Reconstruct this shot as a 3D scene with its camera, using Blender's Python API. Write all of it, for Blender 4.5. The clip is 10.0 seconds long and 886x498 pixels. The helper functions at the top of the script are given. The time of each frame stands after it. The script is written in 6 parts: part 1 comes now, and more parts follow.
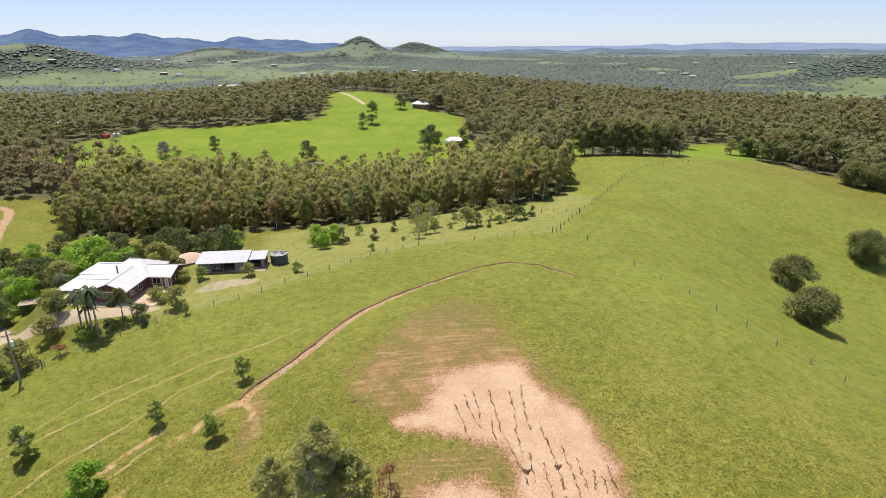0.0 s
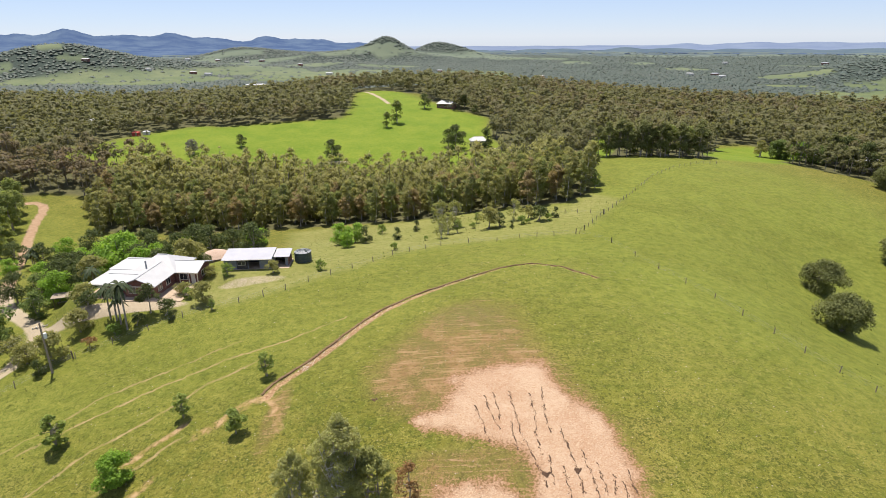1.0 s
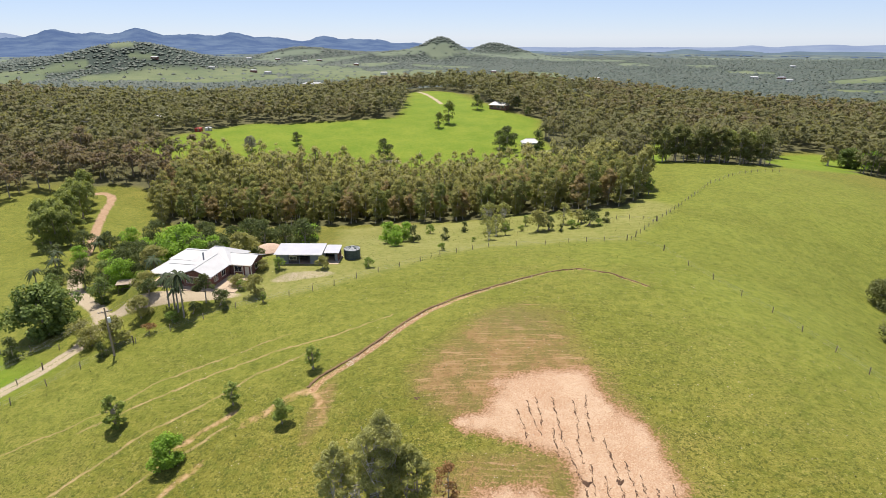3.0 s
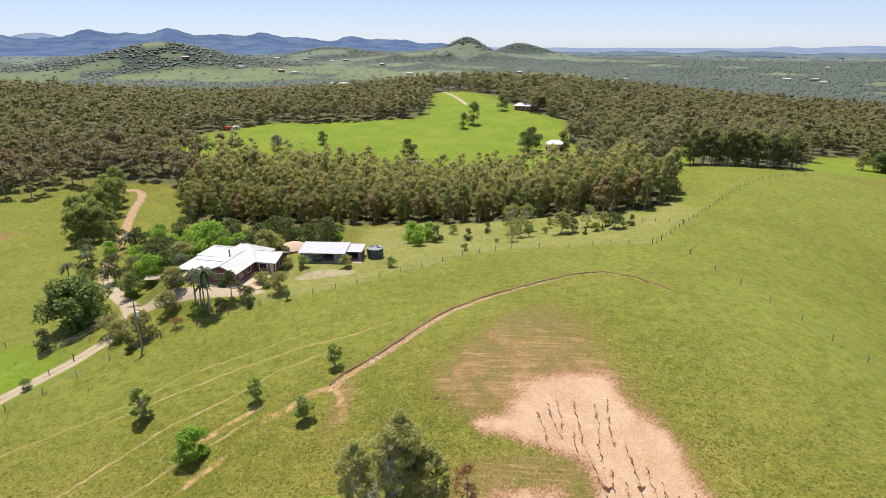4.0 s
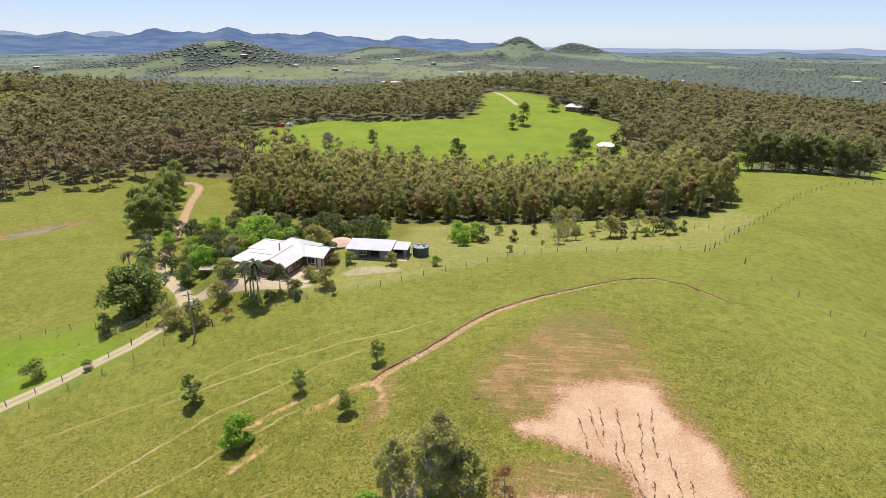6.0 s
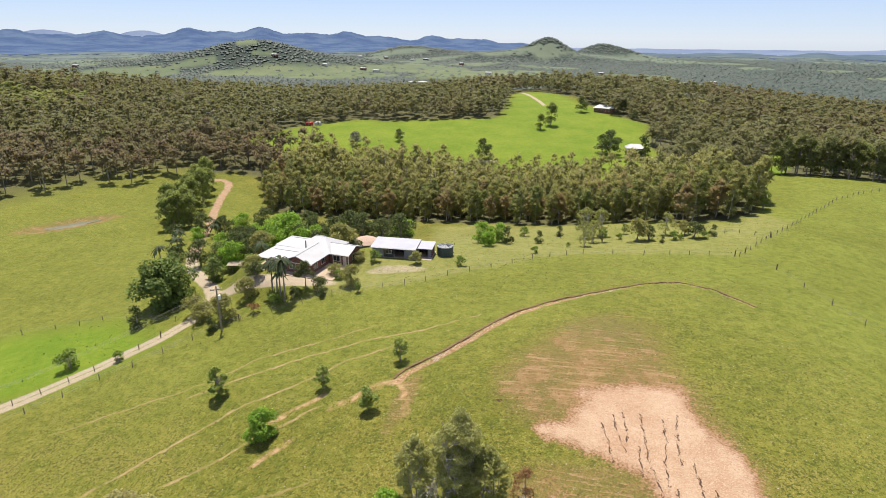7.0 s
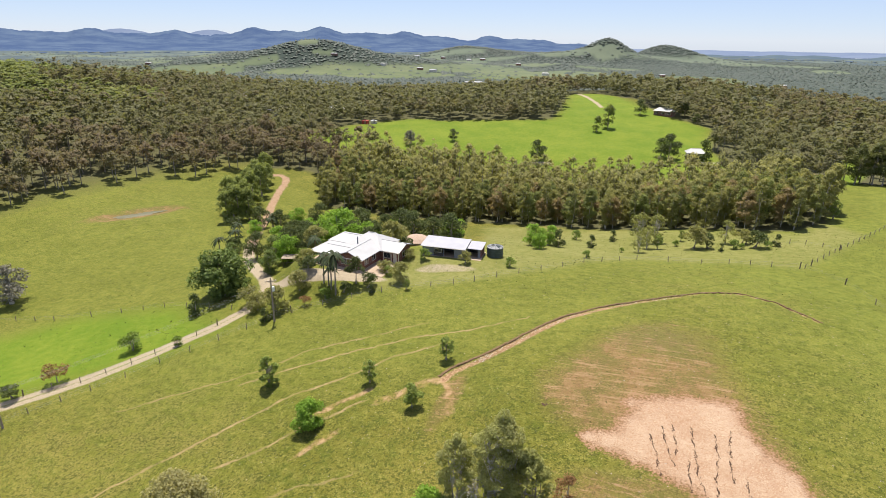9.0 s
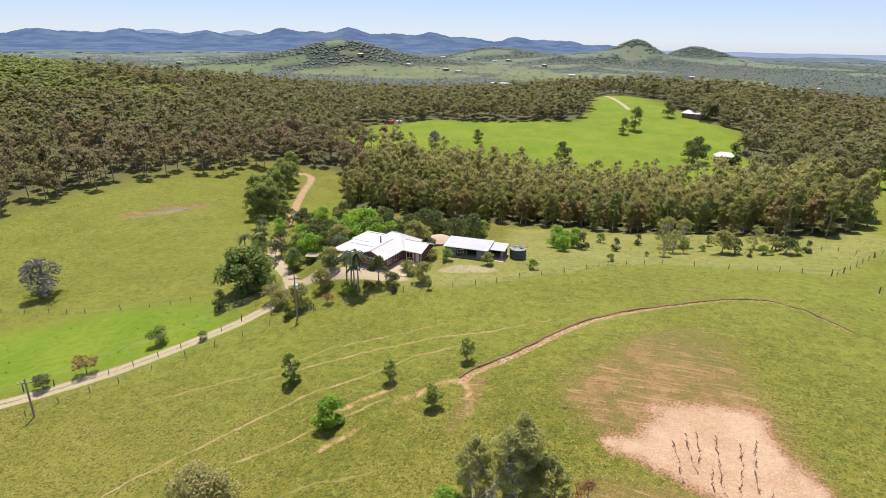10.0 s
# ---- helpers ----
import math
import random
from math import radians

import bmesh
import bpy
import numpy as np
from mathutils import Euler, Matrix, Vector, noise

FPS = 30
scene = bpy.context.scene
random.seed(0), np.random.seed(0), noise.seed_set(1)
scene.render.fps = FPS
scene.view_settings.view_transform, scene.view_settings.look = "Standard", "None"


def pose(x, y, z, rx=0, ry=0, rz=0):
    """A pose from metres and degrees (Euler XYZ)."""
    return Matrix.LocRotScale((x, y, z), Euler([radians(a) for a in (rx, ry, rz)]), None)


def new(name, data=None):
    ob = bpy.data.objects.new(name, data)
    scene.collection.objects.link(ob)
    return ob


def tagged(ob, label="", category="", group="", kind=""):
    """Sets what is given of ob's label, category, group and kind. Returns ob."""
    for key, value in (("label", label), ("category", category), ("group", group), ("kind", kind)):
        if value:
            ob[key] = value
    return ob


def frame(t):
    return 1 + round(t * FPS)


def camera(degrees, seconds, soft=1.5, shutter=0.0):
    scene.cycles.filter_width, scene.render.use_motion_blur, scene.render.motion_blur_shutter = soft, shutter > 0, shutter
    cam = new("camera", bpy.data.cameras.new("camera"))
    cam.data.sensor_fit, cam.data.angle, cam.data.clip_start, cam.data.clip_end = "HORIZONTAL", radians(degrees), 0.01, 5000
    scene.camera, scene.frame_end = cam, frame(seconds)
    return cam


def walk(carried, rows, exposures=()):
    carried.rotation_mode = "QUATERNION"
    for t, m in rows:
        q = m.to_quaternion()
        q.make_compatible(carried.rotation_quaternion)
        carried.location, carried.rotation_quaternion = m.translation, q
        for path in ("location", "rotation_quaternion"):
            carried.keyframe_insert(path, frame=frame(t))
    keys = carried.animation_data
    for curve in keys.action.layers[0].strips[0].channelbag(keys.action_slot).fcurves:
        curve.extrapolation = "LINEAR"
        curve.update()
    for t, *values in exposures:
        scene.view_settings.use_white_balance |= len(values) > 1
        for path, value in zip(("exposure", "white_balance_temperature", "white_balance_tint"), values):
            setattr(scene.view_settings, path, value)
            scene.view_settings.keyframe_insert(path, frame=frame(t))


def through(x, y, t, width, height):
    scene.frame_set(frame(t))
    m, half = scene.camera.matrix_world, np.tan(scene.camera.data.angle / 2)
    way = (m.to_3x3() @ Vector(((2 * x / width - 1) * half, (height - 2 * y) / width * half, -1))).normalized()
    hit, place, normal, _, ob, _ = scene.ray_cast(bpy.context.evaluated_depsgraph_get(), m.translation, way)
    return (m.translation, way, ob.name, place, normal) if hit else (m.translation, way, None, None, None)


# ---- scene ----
# ---------------------------------------------------------------- camera
cam = camera(74.80, 10.0, 0.8)
PATH = [
    (0.0, pose(0.000, 0.000, 50.000, 69.926, 0.311, -0.114)),
    (0.5, pose(0.013, -0.037, 50.065, 69.914, 0.312, 1.068)),
    (1.0, pose(0.027, -0.072, 50.125, 69.896, 0.331, 2.230)),
    (1.5, pose(0.039, -0.104, 50.180, 69.896, 0.232, 3.509)),
    (2.0, pose(0.051, -0.133, 50.229, 69.920, 0.210, 4.872)),
    (2.5, pose(0.063, -0.161, 50.274, 69.934, 0.122, 6.108)),
    (4.0, pose(0.095, -0.228, 50.376, 69.996, -0.022, 9.747)),
    (4.5, pose(0.105, -0.246, 50.400, 69.971, -0.071, 10.931)),
    (5.0, pose(0.114, -0.261, 50.418, 69.994, -0.153, 12.198)),
    (5.5, pose(0.123, -0.273, 50.431, 69.974, -0.199, 13.373)),
    (7.0, pose(0.147, -0.297, 50.440, 69.937, -0.369, 17.220)),
    (7.5, pose(0.155, -0.300, 50.433, 69.933, -0.466, 18.630)),
    (8.0, pose(0.161, -0.300, 50.420, 69.938, -0.523, 20.055)),
    (8.5, pose(0.167, -0.298, 50.403, 69.932, -0.597, 21.323)),
    (9.0, pose(0.173, -0.294, 50.380, 69.912, -0.613, 22.561)),
    (9.5, pose(0.179, -0.287, 50.352, 69.933, -0.689, 23.739)),
    (10.0, pose(0.183, -0.278, 50.318, 69.961, -0.753, 25.000)),
]
walk(cam, PATH)
# ---------------------------------------------------------------- sky and sun
SUN_HEIGHT, SUN_FROM = 71, -30        # degrees above the horizon; degrees to the left of straight ahead
world = bpy.data.worlds.new("world")
scene.world = world
world.use_nodes = True
wn, wl = world.node_tree.nodes, world.node_tree.links
sky = wn.new("ShaderNodeTexSky")
sky.sky_type, sky.sun_disc = "NISHITA", False
sky.sun_elevation, sky.sun_rotation = radians(SUN_HEIGHT), radians(SUN_FROM)
sky.altitude, sky.air_density, sky.dust_density, sky.ozone_density = 0, 0.8, 0.0, 6.0
wn["Background"].inputs["Strength"].default_value = 0.079
cool = wn.new("ShaderNodeMix")
cool.data_type, cool.blend_type = "RGBA", "MULTIPLY"
cool.inputs[0].default_value, cool.inputs[7].default_value = 1.0, (0.93, 0.95, 1.08, 1)
wl.new(sky.outputs["Color"], cool.inputs[6])
haze = wn.new("ShaderNodeMix")          # the pale veil of a humid noon sky
haze.data_type = "RGBA"
haze.inputs[0].default_value, haze.inputs[7].default_value = 0.40, (6.8, 7.4, 9.5, 1)
wl.new(cool.outputs[2], haze.inputs[6])
wl.new(haze.outputs[2], wn["Background"].inputs["Color"])
sun = new("sun", bpy.data.lights.new("sun", "SUN"))
sun.data.energy, sun.data.angle, sun.data.color = 5.0, radians(0.53), (1.0, 0.915, 0.79)
sun.matrix_world = pose(0, 0, 300, 90 - SUN_HEIGHT, 0, 180 - SUN_FROM) @ pose(0, 0, 0)
scene.view_settings.exposure = 0.51
# ---------------------------------------------------------------- materials
class Nodes:
    """Short hand for building one node material."""

    def __init__(self, name):
        self.mat = bpy.data.materials.new(name)
        self.mat.use_nodes = True
        self.tree = self.mat.node_tree
        self.bsdf = self.tree.nodes["Principled BSDF"]
        self.out = self.tree.nodes["Material Output"]

    def add(self, kind, **given):
        n = self.tree.nodes.new(kind)
        for key, value in given.items():
            n.inputs[key.replace("_", " ")].default_value = value
        return n

    def link(self, a, b):
        self.tree.links.new(a, b)
        return a

    def place(self, scale=1.0):
        geo = self.add("ShaderNodeNewGeometry")
        return geo.outputs["Position"]

    def own(self):
        return self.add("ShaderNodeTexCoord").outputs["Object"]

    def noise(self, where, scale, detail=4.0, rough=0.55):
        n = self.add("ShaderNodeTexNoise", Scale=scale, Detail=detail, Roughness=rough)
        self.link(where, n.inputs["Vector"])
        return n.outputs["Fac"]

    def ramp(self, fac, low, high, a=0.0, b=1.0):
        n = self.add("ShaderNodeMapRange", From_Min=low, From_Max=high, To_Min=a, To_Max=b)
        n.clamp = True
        self.link(fac, n.inputs["Value"])
        return n.outputs["Result"]

    def math(self, op, a, b=0.5):
        n = self.add("ShaderNodeMath")
        n.operation = op
        for i, v in enumerate((a, b)):
            if isinstance(v, (int, float)):
                n.inputs[i].default_value = v
            else:
                self.link(v, n.inputs[i])
        return n.outputs[0]

    def mix(self, fac, a, b, how="MIX"):
        n = self.add("ShaderNodeMix")
        n.data_type, n.blend_type = "RGBA", how
        for sock, v in ((n.inputs[0], fac), (n.inputs[6], a), (n.inputs[7], b)):
            if isinstance(v, (int, float)):
                sock.default_value = v
            elif isinstance(v, tuple):
                sock.default_value = (*v[:3], 1)
            else:
                self.link(v, sock)
        return n.outputs[2]

    def attr(self, name):
        n = self.add("ShaderNodeAttribute")
        n.attribute_name = name
        return n.outputs["Fac"]

    def random(self):
        return self.add("ShaderNodeObjectInfo").outputs["Random"]

    def island(self):
        return self.add("ShaderNodeNewGeometry").outputs["Random Per Island"]

    def bump(self, fac, strength=0.4, distance=0.05):
        n = self.add("ShaderNodeBump", Strength=strength, Distance=distance)
        self.link(fac, n.inputs["Height"])
        self.link(n.outputs["Normal"], self.bsdf.inputs["Normal"])

    def finish(self, colour, rough=0.8, metal=0.0, spec=0.3):
        if isinstance(colour, tuple):
            self.bsdf.inputs["Base Color"].default_value = (*colour, 1)
        else:
            self.link(colour, self.bsdf.inputs["Base Color"])
        self.bsdf.inputs["Roughness"].default_value = rough
        self.bsdf.inputs["Metallic"].default_value = metal
        self.bsdf.inputs["Specular IOR Level"].default_value = spec
        return self.mat


def worn(name, a, b, scale=3.0, rough=0.8, metal=0.0, bump=0.3, depth=0.01, spec=0.3):
    """A surface of two close colours, mottled coarse and fine, with a fine relief."""
    n = Nodes(name)
    where = n.own()
    f = n.math("ADD", n.math("MULTIPLY", n.noise(where, scale), 0.6), n.math("MULTIPLY", n.noise(where, scale * 9), 0.4))
    n.bump(n.noise(where, scale * 12), bump, depth)
    return n.finish(n.mix(n.ramp(f, 0.35, 0.65), a, b), rough, metal, spec)


def foliage(name, dark, light, other, through=0.3, grain=2.6, grit=0.5, leafy=0.5):
    """Leaves: a tone for each tree, each clump and each leaf, and light that comes through them. grit: how strongly
    painted leaf-gap shade and pale spots show; leafy: how much the leaves differ.
    """
    n = Nodes(name)
    tone = n.math("ADD", n.math("MULTIPLY", n.island(), leafy), n.math("MULTIPLY", n.attr("tint"), 1 - leafy))
    col = n.mix(n.ramp(tone, 0.1, 0.9), dark, light)
    col = n.mix(n.ramp(n.attr("tone"), 0.35, 1.0, 0.0, 0.85), col, other)
    # shade in the leaf gaps is painted by noise, with paler spots between
    gap_mottle = n.noise(n.place(), grain, 3, 0.65)
    col = n.mix(n.ramp(gap_mottle, 0.47, 0.64, 0, grit), col, tuple(0.45 * c for c in dark))
    col = n.mix(n.ramp(gap_mottle, 0.47, 0.30, 0, 0.9 * grit), col, tuple(1.25 * c for c in light))
    n.finish(col, 0.55, 0.0, 0.2)
    t = n.add("ShaderNodeBsdfTranslucent")
    n.link(n.mix(1.0, col, (1.0, 1.0, 0.62), "MULTIPLY"), t.inputs["Color"])
    m = n.add("ShaderNodeMixShader", Fac=through)
    n.link(n.bsdf.outputs[0], m.inputs[1])
    n.link(t.outputs[0], m.inputs[2])
    n.link(m.outputs[0], n.out.inputs["Surface"])
    return n.mat


# cattle tracks worn into the slope: half-width, line, strength; and raw red ones
TRACKS = (
    (0.23, ((-67.3, 37.1), (-65.9, 41.4), (-60.9, 49.3), (-57.7, 54.6), (-54.6, 59.2), (-51.4, 63.7), (-47.9, 66.4), (-43.2, 70.6), (-40.5, 74.2), (-36.2, 77.0), (-33.2, 79.8)), 0.95),
    (0.21, ((-63, 64.5), (-56.1, 69.9), (-48.0, 75.1), (-39.0, 80.6), (-34.6, 82.3), (-29.0, 85.0), (-21.1, 91.1)), 0.9),
    (0.19, ((-80.7, 54.5), (-78.0, 56.4), (-71.7, 61.6), (-67.0, 64.7), (-61.9, 68.4), (-57.1, 74.0), (-45.6, 80.7), (-38.2, 85.7)), 0.7),
    (0.23, ((-53.0, 47.3), (-49.4, 51.0), (-45.7, 55.9), (-43.4, 58.4), (-40.8, 61.7), (-39.0, 63.6)), 0.9),
    (0.21, ((-41.9, 43.8), (-38.8, 46.7), (-35.5, 48.1), (-32.9, 49.9)), 0.75),
)
RED_TRACKS = (
    (0.55, ((-44.3, 60.4), (-41.9, 63.5), (-39.2, 66.5))), (0.75, ((-36.3, 63.8), (-34.3, 65.6), (-32.9, 67.6), (-30.9, 69.3), (-28.8, 70.6))),
    (0.5, ((-42.3, 51.5), (-40.6, 54.8), (-39.4, 56.7))), (0.55, ((-28.3, 71.0), (-26.6, 67.6), (-24.5, 63.1))),
)


def ground_material():
    n = Nodes("pasture_and_soil")
    p = n.place()
    big, mid = n.noise(p, 0.012, 3), n.noise(p, 0.07, 5)
    fine, grain = n.noise(p, 0.6, 6, 0.65), n.noise(p, 3.5, 4, 0.7)
    blot = n.noise(p, 0.25, 6, 0.7)
    # grass: fresh, yellowed and dark tufty
    grass = n.mix(n.ramp(mid, 0.35, 0.68), (0.106, 0.109, 0.018), (0.150, 0.134, 0.029))
    grass = n.mix(n.ramp(big, 0.46, 0.60, 0, 0.45), grass, (0.136, 0.150, 0.028))
    drift = n.add("ShaderNodeMapping")
    drift.inputs["Scale"].default_value, drift.inputs["Rotation"].default_value = (0.10, 0.45, 1.0), (0, 0, radians(18))
    n.link(p, drift.inputs["Vector"])
    drifts = n.noise(drift.outputs["Vector"], 1.0, 5, 0.65)
    grass = n.mix(n.ramp(drifts, 0.50, 0.66, 0, 0.6), grass, (0.165, 0.150, 0.044))
    grass = n.mix(n.ramp(drifts, 0.48, 0.34, 0, 0.55), grass, (0.084, 0.102, 0.018))
    grass = n.mix(n.ramp(fine, 0.48, 0.64, 0, 0.85), grass, (0.074, 0.094, 0.014))
    grass = n.mix(n.ramp(n.noise(p, 1.1, 4, 0.7), 0.54, 0.66, 0, 0.65), grass, (0.225, 0.215, 0.062))
    grass = n.mix(n.ramp(n.math("MULTIPLY", blot, big), 0.27, 0.38, 0, 0.6), grass, (0.190, 0.165, 0.055))
    grass = n.mix(n.ramp(grain, 0.52, 0.70, 0, 0.6), grass, (0.215, 0.205, 0.075))
    grass = n.mix(n.ramp(n.noise(p, 1.6, 5, 0.7), 0.555, 0.62, 0, 0.9), grass, (0.052, 0.061, 0.011))
    grass = n.mix(n.ramp(n.math("ADD", n.noise(p, 7.0, 2, 0.7), n.math("MULTIPLY", n.math("SUBTRACT", mid, 0.5), 0.3)), 0.58, 0.67, 0, 0.62), grass, (0.27, 0.25, 0.085))
    grass = n.mix(n.ramp(n.noise(p, 4.1, 3, 0.7), 0.56, 0.66, 0, 0.7), grass, (0.068, 0.080, 0.015))
    grass = n.mix(n.ramp(n.math("ADD", n.noise(p, 4.6, 2, 0.6), n.math("MULTIPLY", n.math("SUBTRACT", blot, 0.5), 0.35)), 0.585, 0.64, 0, 0.8), grass, (0.055, 0.064, 0.012))
    grass = n.mix(n.ramp(n.math("ADD", n.noise(p, 5.3, 3, 0.7), n.math("MULTIPLY", n.math("SUBTRACT", mid, 0.5), 0.5)), 0.61, 0.69, 0, 0.35), grass, (0.215, 0.145, 0.070))
    grass = n.mix(n.ramp(n.math("ADD", n.noise(p, 2.3, 3, 0.6), n.math("MULTIPLY", n.math("SUBTRACT", blot, 0.5), 0.3)), 0.565, 0.60, 0, 0.75), grass, (0.050, 0.060, 0.011))
    grass = n.mix(1.0, grass, (1.10, 1.08, 0.84), "MULTIPLY")
    grass = n.mix(n.math("MULTIPLY", n.attr("sward"), n.ramp(mid, 0.3, 0.7, 0.35, 0.75)), grass, n.mix(n.ramp(fine, 0.4, 0.65), (0.172, 0.208, 0.032), (0.106, 0.136, 0.018)))
    grass = n.mix(n.attr("lush"), grass, n.mix(n.ramp(n.math("ADD", n.math("MULTIPLY", fine, 0.5), n.math("MULTIPLY", mid, 0.5)), 0.40, 0.62), (0.105, 0.168, 0.012), (0.165, 0.212, 0.022)))
    grass = n.mix(n.math("MULTIPLY", n.attr("mown"), n.ramp(mid, 0.3, 0.65, 0.5, 0.9)), grass, n.mix(n.ramp(fine, 0.38, 0.62), (0.225, 0.215, 0.075), (0.160, 0.170, 0.045)))
    # far country: paddocks and scrub of different greens, distance haze mixed into the colour
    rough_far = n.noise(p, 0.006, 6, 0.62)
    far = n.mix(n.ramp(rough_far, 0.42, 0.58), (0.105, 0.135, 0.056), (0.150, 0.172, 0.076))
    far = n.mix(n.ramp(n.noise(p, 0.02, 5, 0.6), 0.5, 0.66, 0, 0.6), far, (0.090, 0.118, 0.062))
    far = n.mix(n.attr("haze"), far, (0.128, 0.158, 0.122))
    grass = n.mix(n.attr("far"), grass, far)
    # woodland floor: litter and shade-loving grass
    litter = n.mix(n.ramp(fine, 0.35, 0.65), (0.066, 0.070, 0.030), (0.105, 0.098, 0.046))
    # the far floor's colour is cooled for haze as well
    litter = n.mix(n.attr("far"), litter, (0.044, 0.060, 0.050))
    grass = n.mix(n.attr("wood"), grass, litter)
    # worn red and pale earth, raked in faint lines
    lines = n.add("ShaderNodeMapping")
    lines.inputs["Scale"].default_value = (0.15, 2.2, 1.0)
    lines.inputs["Rotation"].default_value = (0, 0, radians(-4))
    n.link(p, lines.inputs["Vector"])
    streak = n.ramp(n.noise(lines.outputs["Vector"], 1.0, 4, 0.6), 0.52, 0.66)
    earth = n.mix(n.ramp(blot, 0.35, 0.66), (0.345, 0.218, 0.138), (0.430, 0.310, 0.215))
    earth = n.mix(n.ramp(n.noise(p, 0.16, 4, 0.6), 0.42, 0.62, 0, 0.35), earth, (0.46, 0.355, 0.25))
    earth = n.mix(n.ramp(grain, 0.48, 0.62, 0, 0.5), earth, (0.30, 0.165, 0.085))
    earth = n.mix(n.ramp(n.noise(p, 8.0, 2, 0.6), 0.54, 0.62, 0, 0.6), earth, (0.25, 0.14, 0.075))
    earth = n.mix(n.ramp(n.noise(p, 6.3, 2, 0.6), 0.56, 0.63, 0, 0.5), earth, (0.56, 0.44, 0.30))
    red = n.mix(n.ramp(fine, 0.4, 0.62), (0.205, 0.120, 0.058), (0.31, 0.190, 0.100))
    wobble = n.math("ADD", n.math("MULTIPLY", n.math("SUBTRACT", blot, 0.5), 3.6), n.math("MULTIPLY", n.math("SUBTRACT", grain, 0.5), 3.4))
    # thin red ground: grains of raw earth between the grass, closer where it is more worn
    dust = n.noise(p, 9.0, 3, 0.7)
    grains = n.math("ADD", n.math("MULTIPLY", n.math("SUBTRACT", grain, 0.5), 1.5), n.math("MULTIPLY", n.math("SUBTRACT", dust, 0.5), 1.3))
    grains = n.math("ADD", grains, n.math("ADD", n.math("MULTIPLY", n.math("SUBTRACT", blot, 0.5), 1.5), n.math("MULTIPLY", streak, 0.34)))
    worn_red = n.math("ADD", n.math("MULTIPLY", n.attr("thin"), 0.75), grains)
    ground = n.mix(n.ramp(n.attr("thin"), 0.2, 0.9, 0, 0.62), grass, n.mix(n.ramp(blot, 0.4, 0.62), (0.140, 0.098, 0.042), (0.190, 0.110, 0.052)))
    ground = n.mix(n.math("MULTIPLY", n.ramp(worn_red, 0.52, 0.80, 0, 0.7), n.ramp(n.attr("thin"), 0.0, 0.3)), ground, n.mix(n.math("MULTIPLY", streak, 0.7), red, (0.37, 0.245, 0.14)))
    ground = n.mix(n.ramp(n.math("ADD", n.attr("burn"), n.math("MULTIPLY", wobble, 0.25)), 0.35, 1.0, 0, 0.25), ground, (0.105, 0.088, 0.042))
    ground = n.mix(n.ramp(n.math("ADD", n.attr("bare"), wobble), -0.35, 0.35), ground, n.mix(n.ramp(grain, 0.42, 0.6), (0.185, 0.098, 0.052), (0.30, 0.175, 0.098)))
    ground = n.mix(n.ramp(n.math("ADD", n.attr("bare"), wobble), 0.15, 1.15), ground, earth)
    gravel = n.mix(n.ramp(grain, 0.35, 0.7), (0.295, 0.240, 0.165), (0.40, 0.340, 0.25))
    gravel = n.mix(n.attr("redroad"), gravel, n.mix(n.ramp(fine, 0.3, 0.7), (0.27, 0.175, 0.108), (0.36, 0.25, 0.165)))
    wander = n.math("ADD", n.math("MULTIPLY", n.math("SUBTRACT", n.noise(p, 0.30, 2), 0.5), 1.5), n.math("MULTIPLY", n.math("SUBTRACT", n.noise(p, 1.4, 2), 0.5), 0.5))
    for k, (half, line, strength) in enumerate(TRACKS):
        off = n.math("ABSOLUTE", n.math("ADD", n.attr(f"track_{k}"), wander))
        off = n.math("ADD", off, n.math("MULTIPLY", n.math("SUBTRACT", grain, 0.5), 0.22))
        on = n.math("MULTIPLY", n.ramp(off, half * 1.5, half * 0.55, 0, strength), n.attr(f"track_end_{k}"))
        on = n.math("MULTIPLY", on, n.ramp(blot, 0.36, 0.58, 0.2, 0.9))
        ground = n.mix(on, ground, n.mix(n.ramp(fine, 0.4, 0.7), (0.27, 0.205, 0.092), (0.37, 0.275, 0.14)))
    for k, (half, line) in enumerate(RED_TRACKS):
        off = n.math("ABSOLUTE", n.math("ADD", n.attr(f"red_{k}"), wander))
        off = n.math("ADD", off, n.math("MULTIPLY", n.math("SUBTRACT", grain, 0.5), 1.6 * half))
        on = n.math("MULTIPLY", n.ramp(off, half * 1.4, half * 0.5, 0, 0.85), n.attr(f"red_end_{k}"))
        ground = n.mix(n.math("MULTIPLY", on, n.ramp(fine, 0.40, 0.58, 0.1, 0.9)), ground, n.mix(n.ramp(fine, 0.4, 0.66), (0.34, 0.195, 0.095), (0.44, 0.300, 0.175)))
    wear = n.math("ADD", n.attr("road"), n.math("MULTIPLY", wobble, 0.13))
    ground = n.mix(n.ramp(wear, 0.45, 0.75), ground, gravel)
    cut = n.math("ADD", n.attr("cut"), n.math("MULTIPLY", wobble, 0.30))
    ground = n.mix(n.ramp(cut, 0.35, 0.7), ground, n.mix(n.ramp(grain, 0.4, 0.6), (0.21, 0.112, 0.055), (0.38, 0.262, 0.158)))
    n.bump(n.math("ADD", n.math("MULTIPLY", fine, 0.7), n.math("MULTIPLY", grain, 0.3)), 0.9, 0.4)
    return n.finish(ground, 0.9, 0.0, 0.15)


